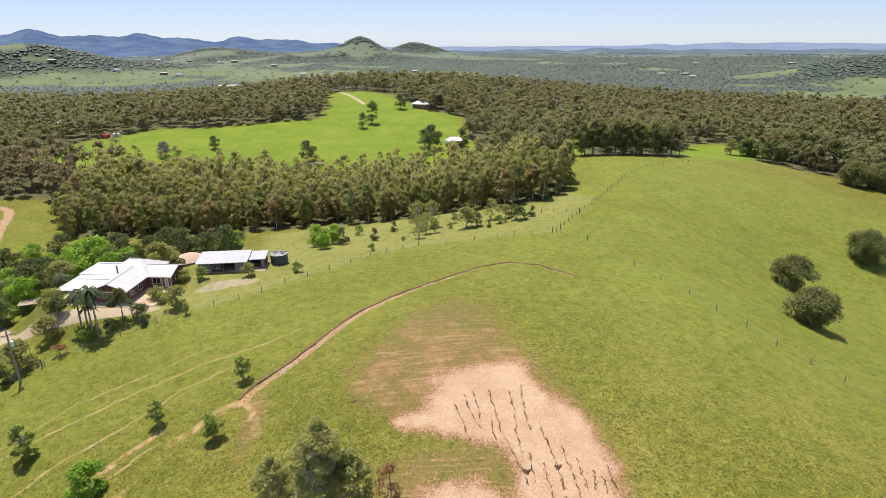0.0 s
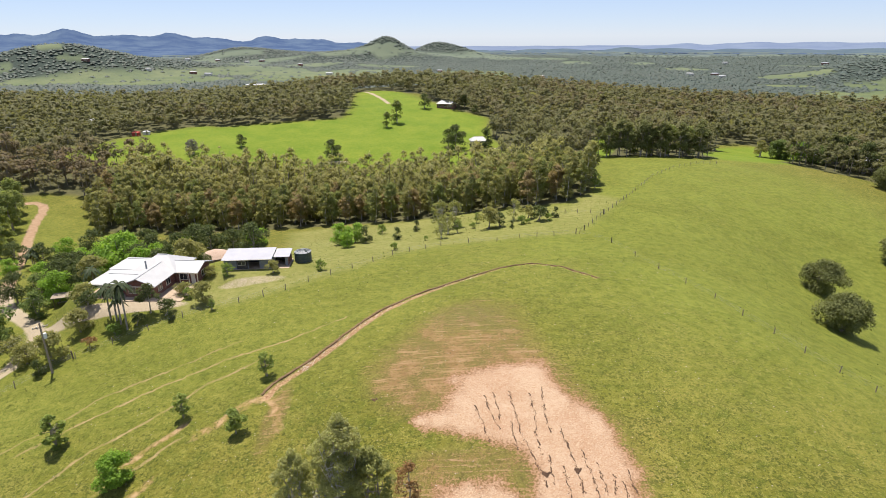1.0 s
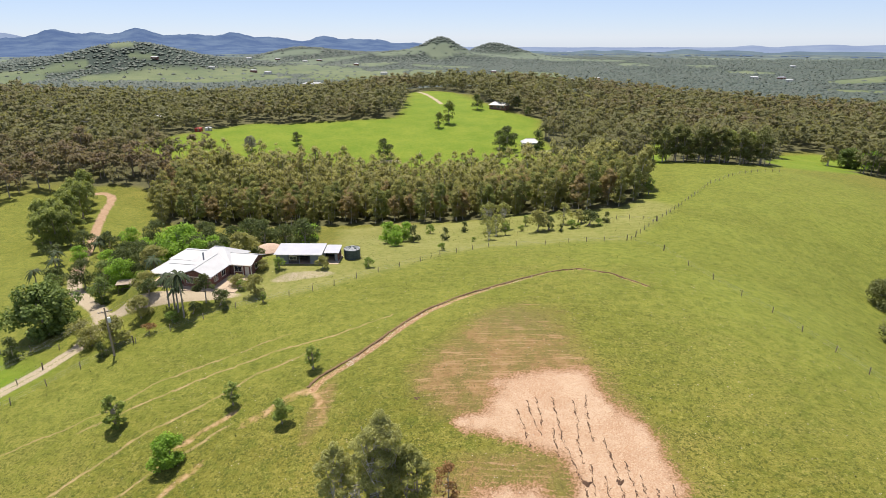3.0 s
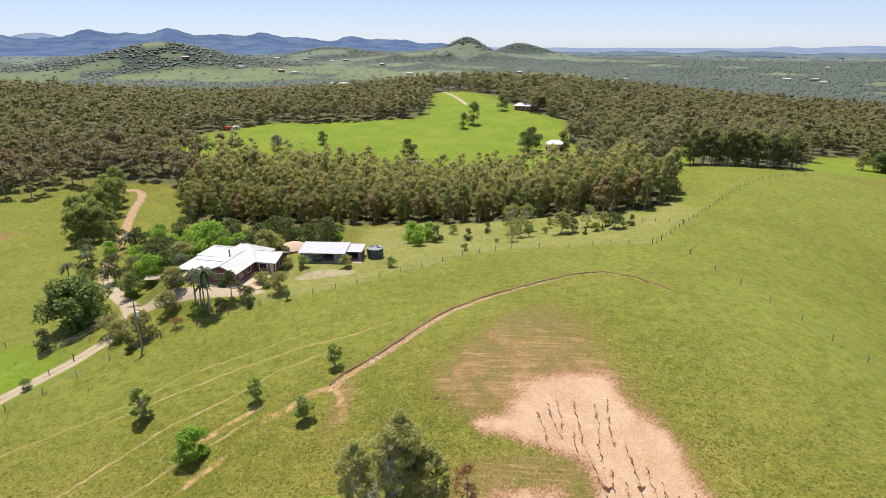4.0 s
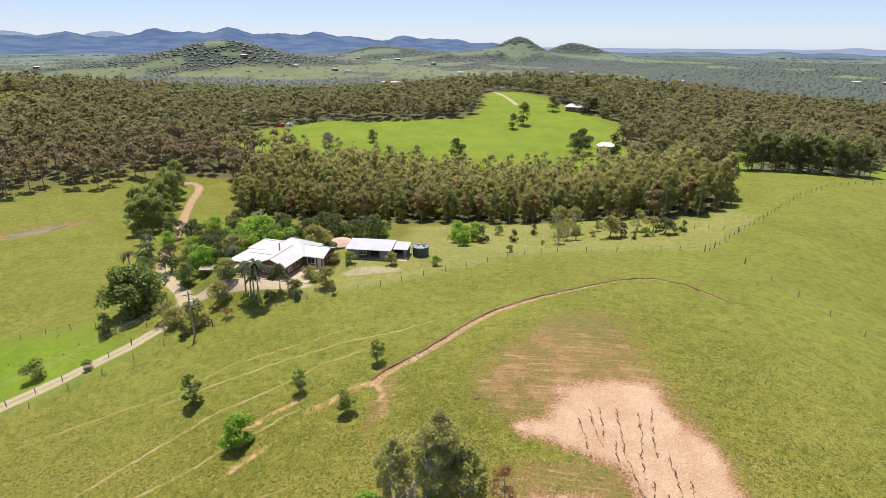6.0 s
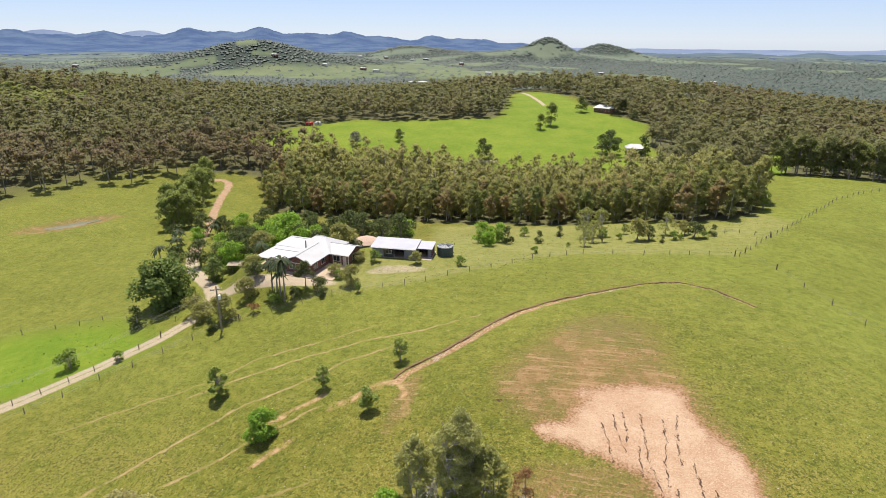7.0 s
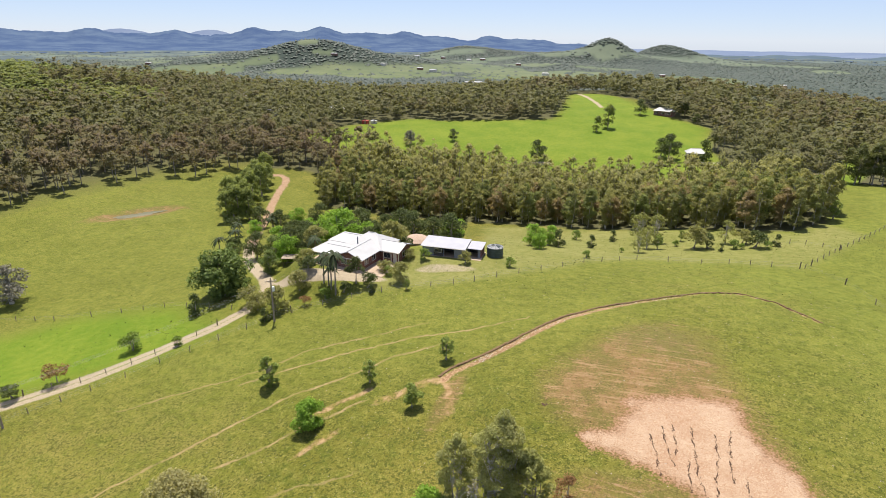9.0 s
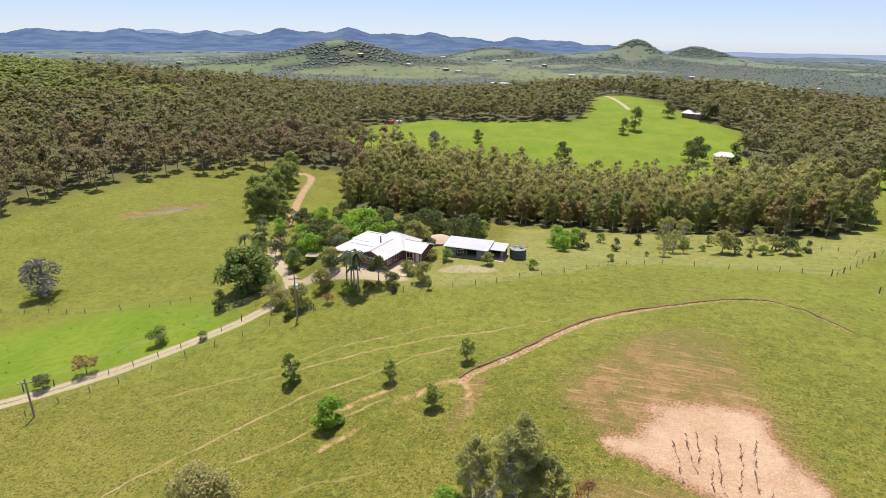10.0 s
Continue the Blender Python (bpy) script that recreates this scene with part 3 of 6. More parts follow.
def build_ground():
    turns = np.concatenate([np.arange(-72, 48, 0.3), np.arange(48, 288, 4.0)])
    rings = np.concatenate([[0.01], np.arange(6, 30, 3.0), np.arange(30, 130, 0.5), 130 * 1.0145 ** np.arange(0, 252)])
    rings = rings[rings < 4850]
    a, r = np.meshgrid(np.radians(turns), rings)
    x, y = (r * np.sin(a)).ravel(), (r * np.cos(a)).ravel()
    x = x + 1.3
    z = height(x, y)
    rr = np.hypot(x, y)
    cut, bare = line_distance(x, y, EROSION), np.maximum(inside(x, y, PATCH), inside(x, y, LOW_PATCH) - 0.5)
    cutting = np.clip(1 - cut / np.interp(x, (-28, -12, 0, 10, 26), (1.35, 0.95, 0.55, 0.32, 0.25)), 0, 1)
    z = z - 0.25 * cutting * (rr < 200)
    road = np.minimum(np.minimum(line_distance(x, y, ROAD), line_distance(x, y, DRIVE)), line_distance(x, y, ((-86, 505), (-72, 472), (-57, 432))))
    z = z - np.clip(rr - 3450, 0, None) * 0.03
    pond = near(x, y, *POND, 10.5, 3.4, 60, 0.5)
    z = z - 0.7 * pond
    yard = np.maximum(near(x, y, -65, 98.6, 9, 2.0, 8, 0.5), 0.62 * near(x, y, -44, 109.6, 6, 1.6, 14, 0.8))
    yard = np.maximum(yard, 0.8 * near(x, y, -66, 287, 6, 3, 10, 0.6))
    yard = np.maximum(yard, 0.7 * near(x, y, 22, 303, 16, 3, 0, 0.6))
    n, m = len(rings), len(turns)
    i, j = np.meshgrid(np.arange(n - 1), np.arange(m), indexing="ij")
    k = (j + 1) % m
    faces = np.stack([i * m + j, i * m + k, (i + 1) * m + k, (i + 1) * m + j], -1).reshape(-1, 4)[:, ::-1]
    me = bpy.data.meshes.new("ground")
    me.vertices.add(len(x))
    me.vertices.foreach_set("co", np.stack([x, y, z], -1).ravel())
    me.loops.add(faces.size)
    me.loops.foreach_set("vertex_index", faces.ravel().astype(np.int32))
    me.polygons.add(len(faces))
    me.polygons.foreach_set("loop_start", np.arange(0, faces.size, 4, dtype=np.int32))
    me.polygons.foreach_set("use_smooth", np.ones(len(faces), bool))
    me.update(calc_edges=True)
    thin = np.clip(0.45 + inside(x, y, RED_PATCH) / 7, 0, 1) * np.interp(y, (44, 60, 70, 80, 88, 98), (0.62, 0.68, 0.86, 0.8, 0.62, 0.4)) * (1 - 0.5 * near(x, y, -1, 60, 7, 2.2, 0, 0.6))
    thin = np.maximum(thin, 0.62 * near(x, y, -26, 66, 1.2, 5, 0, 0.9))
    thin = np.maximum(thin, 0.8 * near(x, y, *POND, 14, 5, 60, 0.5))
    lush = np.clip(0.5 + inside(x, y, GREEN) / 8, 0, 1)
    lush = np.maximum(lush, 0.95 * np.clip(0.5 + inside(x, y, PADDOCK) / 12, 0, 1))
    for q in LUSH:
        lush = np.maximum(lush, 0.9 * near(x, y, *q, 0.2))
    sward = np.maximum(near(x, y, 70, 165, 62, 80, 15, 0.6), 0.7 * near(x, y, -10, 140, 50, 22, 10, 0.6))
    sward = np.maximum(sward, 0.65 * np.maximum(near(x, y, -75, 97, 66, 28, 10, 0.7), near(x, y, -175, 130, 50, 70, 0, 0.6)))
    mown = np.clip(0.5 + inside(x, y, MOWN) / 4, 0, 1)
    values = dict(
        mown=mown,
        sward=sward,
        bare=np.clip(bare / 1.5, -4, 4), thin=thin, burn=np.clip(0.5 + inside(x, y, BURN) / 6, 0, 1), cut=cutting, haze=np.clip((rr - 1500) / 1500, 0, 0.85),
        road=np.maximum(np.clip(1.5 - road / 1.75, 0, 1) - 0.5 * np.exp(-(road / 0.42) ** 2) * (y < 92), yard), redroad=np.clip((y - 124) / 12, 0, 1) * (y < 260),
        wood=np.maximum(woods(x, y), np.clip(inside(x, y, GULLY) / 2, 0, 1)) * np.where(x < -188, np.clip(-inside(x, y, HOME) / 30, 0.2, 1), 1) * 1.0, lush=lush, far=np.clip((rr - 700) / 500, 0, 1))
    for name, lines in (("track", [q[1] for q in TRACKS]), ("red", [q[1] for q in RED_TRACKS])):
        for k, q in enumerate(lines):
            values[f"{name}_{k}"], values[f"{name}_end_{k}"] = beside(x, y, q)
    for key, v in values.items():
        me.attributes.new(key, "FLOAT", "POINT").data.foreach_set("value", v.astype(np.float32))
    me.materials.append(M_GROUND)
    return tagged(new("ground", me), "rolling green pasture hills with worn earth and cattle tracks", "ground", kind="structure")


build_ground()
# ---------------------------------------------------------------- the far mountain ranges round the valley
def build_range(name, radius, depth, base, peaks, rough, label, material, fall=90.0):
    """A long range round the horizon; peaks: bearing in degrees, half-width, height of the crest."""
    a = np.arange(-80, 56, 0.12)
    crest = np.full(a.shape, base, float)
    for bearing, half, top in peaks:
        crest = np.maximum(crest, base + (top - base) * np.exp(-0.5 * ((a - bearing) / half) ** 2))
    crest = crest + 3 * np.sin(a * 1.7) * np.sin(a * 0.63 + 1) + 1.5 * np.sin(a * 4.1) - 60 * np.clip((a - fall) / 4, 0, 1)
    crest = np.convolve(np.pad(crest, 6, "edge"), np.ones(13) / 13, "valid")
    rows = []
    for k in np.linspace(0, 1, 14):
        lump = np.sin(a * 2.9 + 5 * k) * np.sin(a * 1.3 + 2) + 0.6 * np.sin(a * 7.7 - 9 * k) + 0.4 * np.sin(a * 17 + 4 * k)
        rise = k ** 2.6
        r = radius - depth * (1 - k) + lump * depth * 0.05 * (1 - k)
        z = -34 + (crest + 34) * rise + rough * lump * rise * (1.15 - k) * np.clip((crest + 40) / 80, 0.1, 1)
        rows.append(np.stack([r * np.sin(np.radians(a)), r * np.cos(np.radians(a)), z], -1))
    v = np.concatenate(rows)
    n, m = 14, len(a)
    i, j = np.meshgrid(np.arange(n - 1), np.arange(m - 1), indexing="ij")
    f = np.stack([i * m + j, i * m + j + 1, (i + 1) * m + j + 1, (i + 1) * m + j], -1).reshape(-1, 4)
    me = bpy.data.meshes.new(name)
    me.from_pydata([tuple(q) for q in v], [], [tuple(int(k) for k in q) for q in f])
    me.polygons.foreach_set("use_smooth", np.ones(len(f), bool))
    me.materials.append(material)
    return tagged(new(name, me), label, "mountains", kind="structure")


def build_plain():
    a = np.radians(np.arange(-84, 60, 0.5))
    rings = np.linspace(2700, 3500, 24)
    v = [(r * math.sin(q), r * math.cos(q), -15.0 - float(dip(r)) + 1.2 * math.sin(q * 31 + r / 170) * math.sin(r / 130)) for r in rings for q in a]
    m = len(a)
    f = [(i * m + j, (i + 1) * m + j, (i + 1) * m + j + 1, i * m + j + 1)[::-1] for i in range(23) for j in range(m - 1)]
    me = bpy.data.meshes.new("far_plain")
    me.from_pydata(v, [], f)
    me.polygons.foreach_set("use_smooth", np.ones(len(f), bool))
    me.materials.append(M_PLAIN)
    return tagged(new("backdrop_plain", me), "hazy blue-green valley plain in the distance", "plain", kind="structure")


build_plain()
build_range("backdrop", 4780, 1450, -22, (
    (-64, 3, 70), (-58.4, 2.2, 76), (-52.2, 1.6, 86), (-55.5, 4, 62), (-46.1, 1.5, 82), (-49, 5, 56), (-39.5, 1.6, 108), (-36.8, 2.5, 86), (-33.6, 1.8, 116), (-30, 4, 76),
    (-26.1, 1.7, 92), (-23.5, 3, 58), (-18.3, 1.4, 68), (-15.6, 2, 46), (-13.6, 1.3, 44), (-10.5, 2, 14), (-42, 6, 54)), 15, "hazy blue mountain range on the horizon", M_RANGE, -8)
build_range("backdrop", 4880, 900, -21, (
    (-50, 2.6, 84), (-43.2, 2.0, 88), (6, 8, -20), (11, 1.2, -17), (16, 2, -16), (19.4, 0.9, -2), (22.5, 1, -4), (25, 2.4, 3), (29, 2.6, 5), (33, 3, 2), (40, 5, 0)), 5, "tableland far beyond the valley, painted pale blue for haze", M_PALERANGE)
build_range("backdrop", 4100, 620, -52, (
    (-30, 2, -10), (-24, 1.5, -22), (-20.8, 1.6, -14), (-13, 2.4, -28), (2, 3, -34), (6, 1.5, -28), (9, 2, -25), (14.5, 1.6, -17), (18, 2.5, -24), (23, 2, -26), (27, 3, -24), (33, 2.5, -20), (38, 3, -20)), 7, "low wooded ridges beyond the valley, tinted blue-green for haze", M_LOWRANGE)
# ---------------------------------------------------------------- trees
def mesh_of(name, verts, faces, material, smooth=False, **values):
    me = bpy.data.meshes.new(name)
    me.from_pydata([tuple(v) for v in verts], [], [tuple(f) for f in faces])
    for key, v in values.items():
        me.attributes.new(key, "FLOAT", "POINT").data.foreach_set("value", np.asarray(v, np.float32))
    if smooth:
        me.polygons.foreach_set("use_smooth", np.ones(len(me.polygons), bool))
    me.materials.append(material)
    return me


def tube(pts, radii, sides=6):
    """A tapered round bar through some places."""
    verts, faces = [], []
    pts = [np.asarray(p, float) for p in pts]
    for i, (p, r) in enumerate(zip(pts, radii)):
        d = pts[min(i + 1, len(pts) - 1)] - pts[max(i - 1, 0)]
        d /= np.linalg.norm(d) + 1e-9
        u = np.cross(d, (0.31, 0.95, 0.02))
        u /= np.linalg.norm(u) + 1e-9
        v = np.cross(d, u)
        for k in range(sides):
            w = 2 * math.pi * k / sides
            verts.append(p + r * (u * math.cos(w) + v * math.sin(w)))
        if i:
            b = (i - 1) * sides
            for k in range(sides):
                q = (k + 1) % sides
                faces.append((b + k, b + q, b + sides + q, b + sides + k))
    return verts, faces


def joined(pieces):
    verts, faces = [], []
    for v, f in pieces:
        o = len(verts)
        verts += list(v)
        faces += [tuple(i + o for i in q) for q in f]
    return verts, faces


def cards(rng, where, out, size, slim=0.6, wild=0.5, three=False):
    """A small bent leaf spray at each place, turned by chance about its outward way; wild: how much."""
    n = len(where)
    # normals lean skyward beyond the clump's shape, so shaded crown fronts come out brighter
    soft = out + rng.normal(0, 0.14, (n, 3)) + np.array((0, 0, 0.95))
    soft /= np.linalg.norm(soft, axis=1, keepdims=True) + 1e-9
    d = soft + rng.normal(0, wild, (n, 3))
    d /= np.linalg.norm(d, axis=1, keepdims=True) + 1e-9
    a = np.cross(d, rng.normal(0, 1, (n, 3)))
    a /= np.linalg.norm(a, axis=1, keepdims=True) + 1e-9
    b = np.cross(d, a)
    s = (size * rng.uniform(0.6, 1.3, n))[:, None]
    a, b = a * s, b * s * slim
    if three:
        leaf = np.stack([where - a, where + 0.6 * a - b, where + 0.75 * a + b], 1)
        return leaf.reshape(-1, 3), np.arange(3 * n).reshape(-1, 3), np.repeat(soft, 3, 0)
    quad = np.stack([where - a, where - b + 0.25 * d * s, where + a, where + b - 0.1 * d * s], 1)
    return quad.reshape(-1, 3), np.arange(4 * n).reshape(-1, 4), np.repeat(soft, 4, 0)


def puffs(rng, mid, r, facets=20):
    """Rounded uneven masses of foliage at the clumps' places."""
    g = (1 + 5 ** 0.5) / 2
    if facets == 20:
        ball = np.array([(-1, g, 0), (1, g, 0), (-1, -g, 0), (1, -g, 0), (0, -1, g), (0, 1, g), (0, -1, -g), (0, 1, -g), (g, 0, -1), (g, 0, 1), (-g, 0, -1), (-g, 0, 1)]) / math.hypot(1, g)
        tri = np.array([(0, 11, 5), (0, 5, 1), (0, 1, 7), (0, 7, 10), (0, 10, 11), (1, 5, 9), (5, 11, 4), (11, 10, 2), (10, 7, 6), (7, 1, 8), (3, 9, 4), (3, 4, 2), (3, 2, 6), (3, 6, 8), (3, 8, 9), (4, 9, 5), (2, 4, 11), (6, 2, 10), (8, 6, 7), (9, 8, 1)])
    else:
        ball = np.array([(0, 0, 1), (1, 0, 0.1), (0.31, 0.95, -0.1), (-0.81, 0.59, 0.1), (-0.81, -0.59, -0.1), (0.31, -0.95, 0.1)])
        tri = np.array([(0, 1, 2), (0, 2, 3), (0, 3, 4), (0, 4, 5), (0, 5, 1)])
    n, m = len(mid), len(ball)
    grown = ball[None] * rng.uniform(0.72, 1.18, (n, m, 1)) * np.asarray(r)[:, None, None] * np.array((1, 1, 0.8))
    soft = ball[None] + np.array((0, 0, 0.25)) + rng.normal(0, 0.12, (n, m, 3))
    soft = soft / np.linalg.norm(soft, axis=2, keepdims=True)
    return (mid[:, None] + grown).reshape(-1, 3), (tri[None] + m * np.arange(n)[:, None, None]).reshape(-1, 3), soft.reshape(-1, 3), np.repeat(np.arange(n), m)


def crown_shape(rng, tall, wide, low, clumps, leaves, size, top=0.6, puff=0.33, wild=0.5, three=False, core=0.0, facets=20):
    """Leaves gathered in uneven clumps inside an egg-shaped crown. Gives verts, faces, tints, the clumps' places and the leaves' normals."""
    k = np.arange(clumps) + 0.5
    h = rng.uniform(0, 1, clumps) ** 0.8
    spread = np.sqrt(np.clip(1 - ((h - (1 - top)) / np.where(h < 1 - top, 1 - top, top)) ** 2, 0.05, 1))
    w = k * 2.399 + rng.uniform(-0.4, 0.4, clumps)
    far = spread * wide * rng.uniform(0.35, 0.85, clumps)
    mid = np.stack([far * np.cos(w), far * np.sin(w), low + h * (tall - low) * 0.9], -1)
    mid[0] = (0, 0, tall - puff * wide * 0.6)
    r = wide * puff * rng.uniform(0.75, 1.3, clumps)
    pick = rng.choice(clumps, leaves, p=r ** 2 / (r ** 2).sum())
    d = rng.normal(0, 1, (leaves, 3))
    d[:, 2] = d[:, 2] * 0.8 + 0.25
    d /= np.linalg.norm(d, axis=1, keepdims=True)
    where = mid[pick] + d * (r[pick] * rng.uniform(0.55, 1.05, leaves))[:, None] * np.array((1, 1, 0.75))
    whole = where - np.array((0, 0, low + 0.35 * (tall - low)))
    whole = whole / (np.linalg.norm(whole, axis=1, keepdims=True) + 1e-9)
    verts, faces, soft = cards(rng, where, 0.7 * d + 0.3 * whole, size, 0.6, wild, three)
    shade = rng.uniform(0, 1, clumps)
    tint = np.repeat(shade[pick], faces.shape[1])
    if core:
        cv, cf, cs, which = puffs(rng, mid, r * core, facets)
        verts, faces, soft, tint = np.concatenate([verts, cv]), np.concatenate([faces, cf + len(verts)]), np.concatenate([soft, cs]), np.concatenate([tint, shade[which]])
    return verts, faces, tint, mid, soft


def trunk_shape(rng, tall, thick, low, mid, limbs=6, stems=1, sides=6):
    pieces = []
    for s in range(stems):
        lean = rng.normal(0, 0.05, 2) * tall * (1 if stems == 1 else 2.2)
        top = np.array((lean[0], lean[1], tall * 0.86))
        bend = top * 0.5 + np.array((*rng.normal(0, 0.03 * tall, 2), 0))
        foot = np.array((*(rng.normal(0, thick * 1.5, 2) * (stems > 1)), -0.3))
        pieces.append(tube([foot, foot * 0.2 + bend * 0.6, bend, top], [thick * 1.25, thick * 0.85, thick * 0.6, thick * 0.15], sides))
        for m in mid[rng.permutation(len(mid))[:limbs]]:
            f = rng.uniform(0.45, 0.85)
            start = foot * (1 - f) + top * f if f > 0.6 else foot * 0.1 + bend * f / 0.5 * 0.9
            start = np.array((start[0], start[1], min(start[2], m[2] - 0.2)))
            pieces.append(tube([start, (start + m) / 2 + rng.normal(0, 0.03 * tall, 3), m], [thick * 0.38, thick * 0.26, thick * 0.08], 4))
    return joined(pieces)


def soft_normals(me, soft):
    """Leaf sprays are lit like the rounded clump that they belong to."""
    me.attributes.new("custom_normal", "FLOAT_VECTOR", "POINT").data.foreach_set("vector", np.asarray(soft, np.float32).ravel())


class Kind:
    """A kind of tree: one crown mesh and one trunk mesh that its trees share."""

    def __init__(self, seed, leaf, bark, tall, wide, low, clumps, leaves, size, thick, limbs=6, stems=1, top=0.6, puff=0.33, tone=None, three=False, core=0.0):
        rng = np.random.default_rng(seed)
        v, f, tint, mid, soft = crown_shape(rng, tall, wide, low, clumps, leaves, size, top, puff, 0.5, three, core, 5)
        self.trunk = trunk_shape(rng, tall, thick, low, mid, limbs, stems)
        self.leaf, self.bark = leaf, bark
        tone = rng.uniform(0, 1) if tone is None else tone
        self.crown_mesh = mesh_of("crown", v, f, leaf, tint=tint, tone=np.full(len(v), tone))
        soft_normals(self.crown_mesh, soft)
        self.parts = [("crown", self.crown_mesh)]
        self.trunk_mesh = mesh_of("trunk", *self.trunk, bark, True)
        self.parts.insert(0, ("trunk", self.trunk_mesh))

    def plant(self, x, y, size=1.0, name="tree", label="", category="tree", group="", sink=0.0, turn=None, squash=1.0):
        ob = new(name)
        turn = (x * 37.7 + y * 91.3) % 360 if turn is None else turn
        ob.matrix_world = pose(x, y, float(height(x, y)) - sink, 0, 0, turn) @ Matrix.Diagonal((size, size, size * squash, 1))
        for part_name, me in self.parts:
            new(part_name, me).parent = ob
        return tagged(ob, label, category, group)


def scatter(rng, box, step, keep):
    """Places on a shaken grid inside box, kept where keep(x, y) beats chance."""
    x0, x1, y0, y1 = box
    gx, gy = np.meshgrid(np.arange(x0, x1, step), np.arange(y0, y1, step))
    x = gx.ravel() + rng.uniform(-0.45, 0.45, gx.size) * step
    y = gy.ravel() + rng.uniform(-0.45, 0.45, gx.size) * step
    ok = rng.uniform(0, 1, x.size) < keep(x, y)
    return x[ok], y[ok]


def wood(name, label, rng, xs, ys, tall, wide, leaves, size, leaf, trunks=True, clumps=9, low=0.2, puff=0.48, up=0.0, grows=(0.7, 0.85, 1.0, 1.1, 1.25), brown=0.0, core=0.9, facets=20, sink=0.0, drop=0.0):
    """Many far trees as one piece of woodland: crowns of leaf sprays over thin trunks. low: where the crowns begin; up:
    how far the normals, not the leaves, tilt skyward to brighten crowns.
    """
    shapes = []
    for k in range(8):
        v, f, t, mid, soft = crown_shape(rng, 1.0, 0.36, low, clumps, leaves, size / tall, 0.6, puff, 0.4, True, core, facets)
        v = v - np.array((0, 0, drop))
        soft = soft * (1 - up) + np.array((0, 0, up))
        tv, tf = tube([(0, 0, -0.05), (0.015, 0, 0.4), (0, 0.012, 0.85)], [0.017, 0.013, 0.005], 3)
        shapes.append((v, f, t, np.array(tv), np.array(tf), soft / (np.linalg.norm(soft, axis=1, keepdims=True) + 1e-9)))
    zs = height(xs, ys) - sink
    pick = rng.integers(8, size=len(xs))
    grow = rng.choice(grows, len(xs))
    h, w = tall * grow * rng.uniform(0.85, 1.1, len(xs)), wide * (0.3 + 0.7 * grow) * rng.uniform(0.8, 1.15, len(xs))
    c = rng.uniform(0, 2 * math.pi, len(xs))
    drift = patches(xs, ys, 60, 5) * 0.6 + patches(xs, ys, 22, 6) * 0.4
    tone = np.clip(0.2 + brown + 0.9 * (drift - 0.35) + rng.uniform(-0.25, 0.3, len(xs)), 0, 1)
    vs, fs, tints, tones, softs, bark_v, bark_f, offset, bo = [], [], [], [], [], [], [], 0, 0
    for k, (v, f, t, tv, tf, soft) in enumerate(shapes):
        m = pick == k
        n = int(m.sum())
        if not n:
            continue
        co, si = np.cos(c[m])[:, None], np.sin(c[m])[:, None]

        def turned(q, across, upward):
            x, y, z = q[:, 0] * across, q[:, 1] * across, q[:, 2] * upward
            return np.stack([x * co - y * si, x * si + y * co, z + 0 * co], -1)

        at = np.stack([xs[m], ys[m], zs[m]], -1)[:, None]
        vs.append((turned(v, w[m][:, None] / 0.36, h[m][:, None]) + at).reshape(-1, 3))
        softs.append(turned(soft, 1.0, 1.0).reshape(-1, 3))
        fs.append((f[None] + offset + len(v) * np.arange(n)[:, None, None]).reshape(-1, f.shape[1]))
        offset += n * len(v)
        tints.append((0.45 * t[None] + 0.55 * rng.uniform(0, 1, (n, 1))).ravel())
        tones.append(np.repeat(tone[m], len(v)))
        bark_v.append((turned(tv, h[m][:, None], h[m][:, None]) + at).reshape(-1, 3))
        bark_f.append((tf[None] + bo + len(tv) * np.arange(n)[:, None, None]).reshape(-1, tf.shape[1]))
        bo += n * len(tv)
    me = quads("crowns", np.concatenate(vs), np.concatenate(fs), leaf)
    me.attributes.new("tint", "FLOAT", "POINT").data.foreach_set("value", np.concatenate(tints).astype(np.float32))
    me.attributes.new("tone", "FLOAT", "POINT").data.foreach_set("value", np.concatenate(tones).astype(np.float32))
    soft_normals(me, np.concatenate(softs))
    ob = tagged(new(name), label, "woodland", kind="stuff")
    new("crowns", me).parent = ob
    if trunks:
        new("trunks", quads("trunks", np.concatenate(bark_v), np.concatenate(bark_f), M_BARK)).parent = ob
    return ob


def quads(name, verts, faces, material):
    me = bpy.data.meshes.new(name)
    me.vertices.add(len(verts))
    me.vertices.foreach_set("co", np.asarray(verts, np.float32).ravel())
    me.loops.add(faces.size)
    me.loops.foreach_set("vertex_index", faces.ravel().astype(np.int32))
    me.polygons.add(len(faces))
    me.polygons.foreach_set("loop_start", np.arange(0, faces.size, faces.shape[1], dtype=np.int32))
    me.update(calc_edges=True)
    me.materials.append(material)
    return me


# -- the gum wood in the gully behind the fence: each tree a thing
GUMS = [Kind(20 + k, (M_GUM, M_OLIVE)[k % 3 == 1], M_PALE_BARK, 13.5 + k % 3, 3.0 + 0.25 * (k % 4), (0.8, 2.4)[k % 2], 28, 1100, 0.36, 0.15, 5, puff=0.37, three=True, tone=(0.1, 0.5, 0.2, 0.95, 0.7, 0.4)[k], core=0.7) for k in range(6)]
rng = np.random.default_rng(7)


def in_gully(x, y):
    return np.clip(inside(x, y, GULLY) / 2, 0, 1)


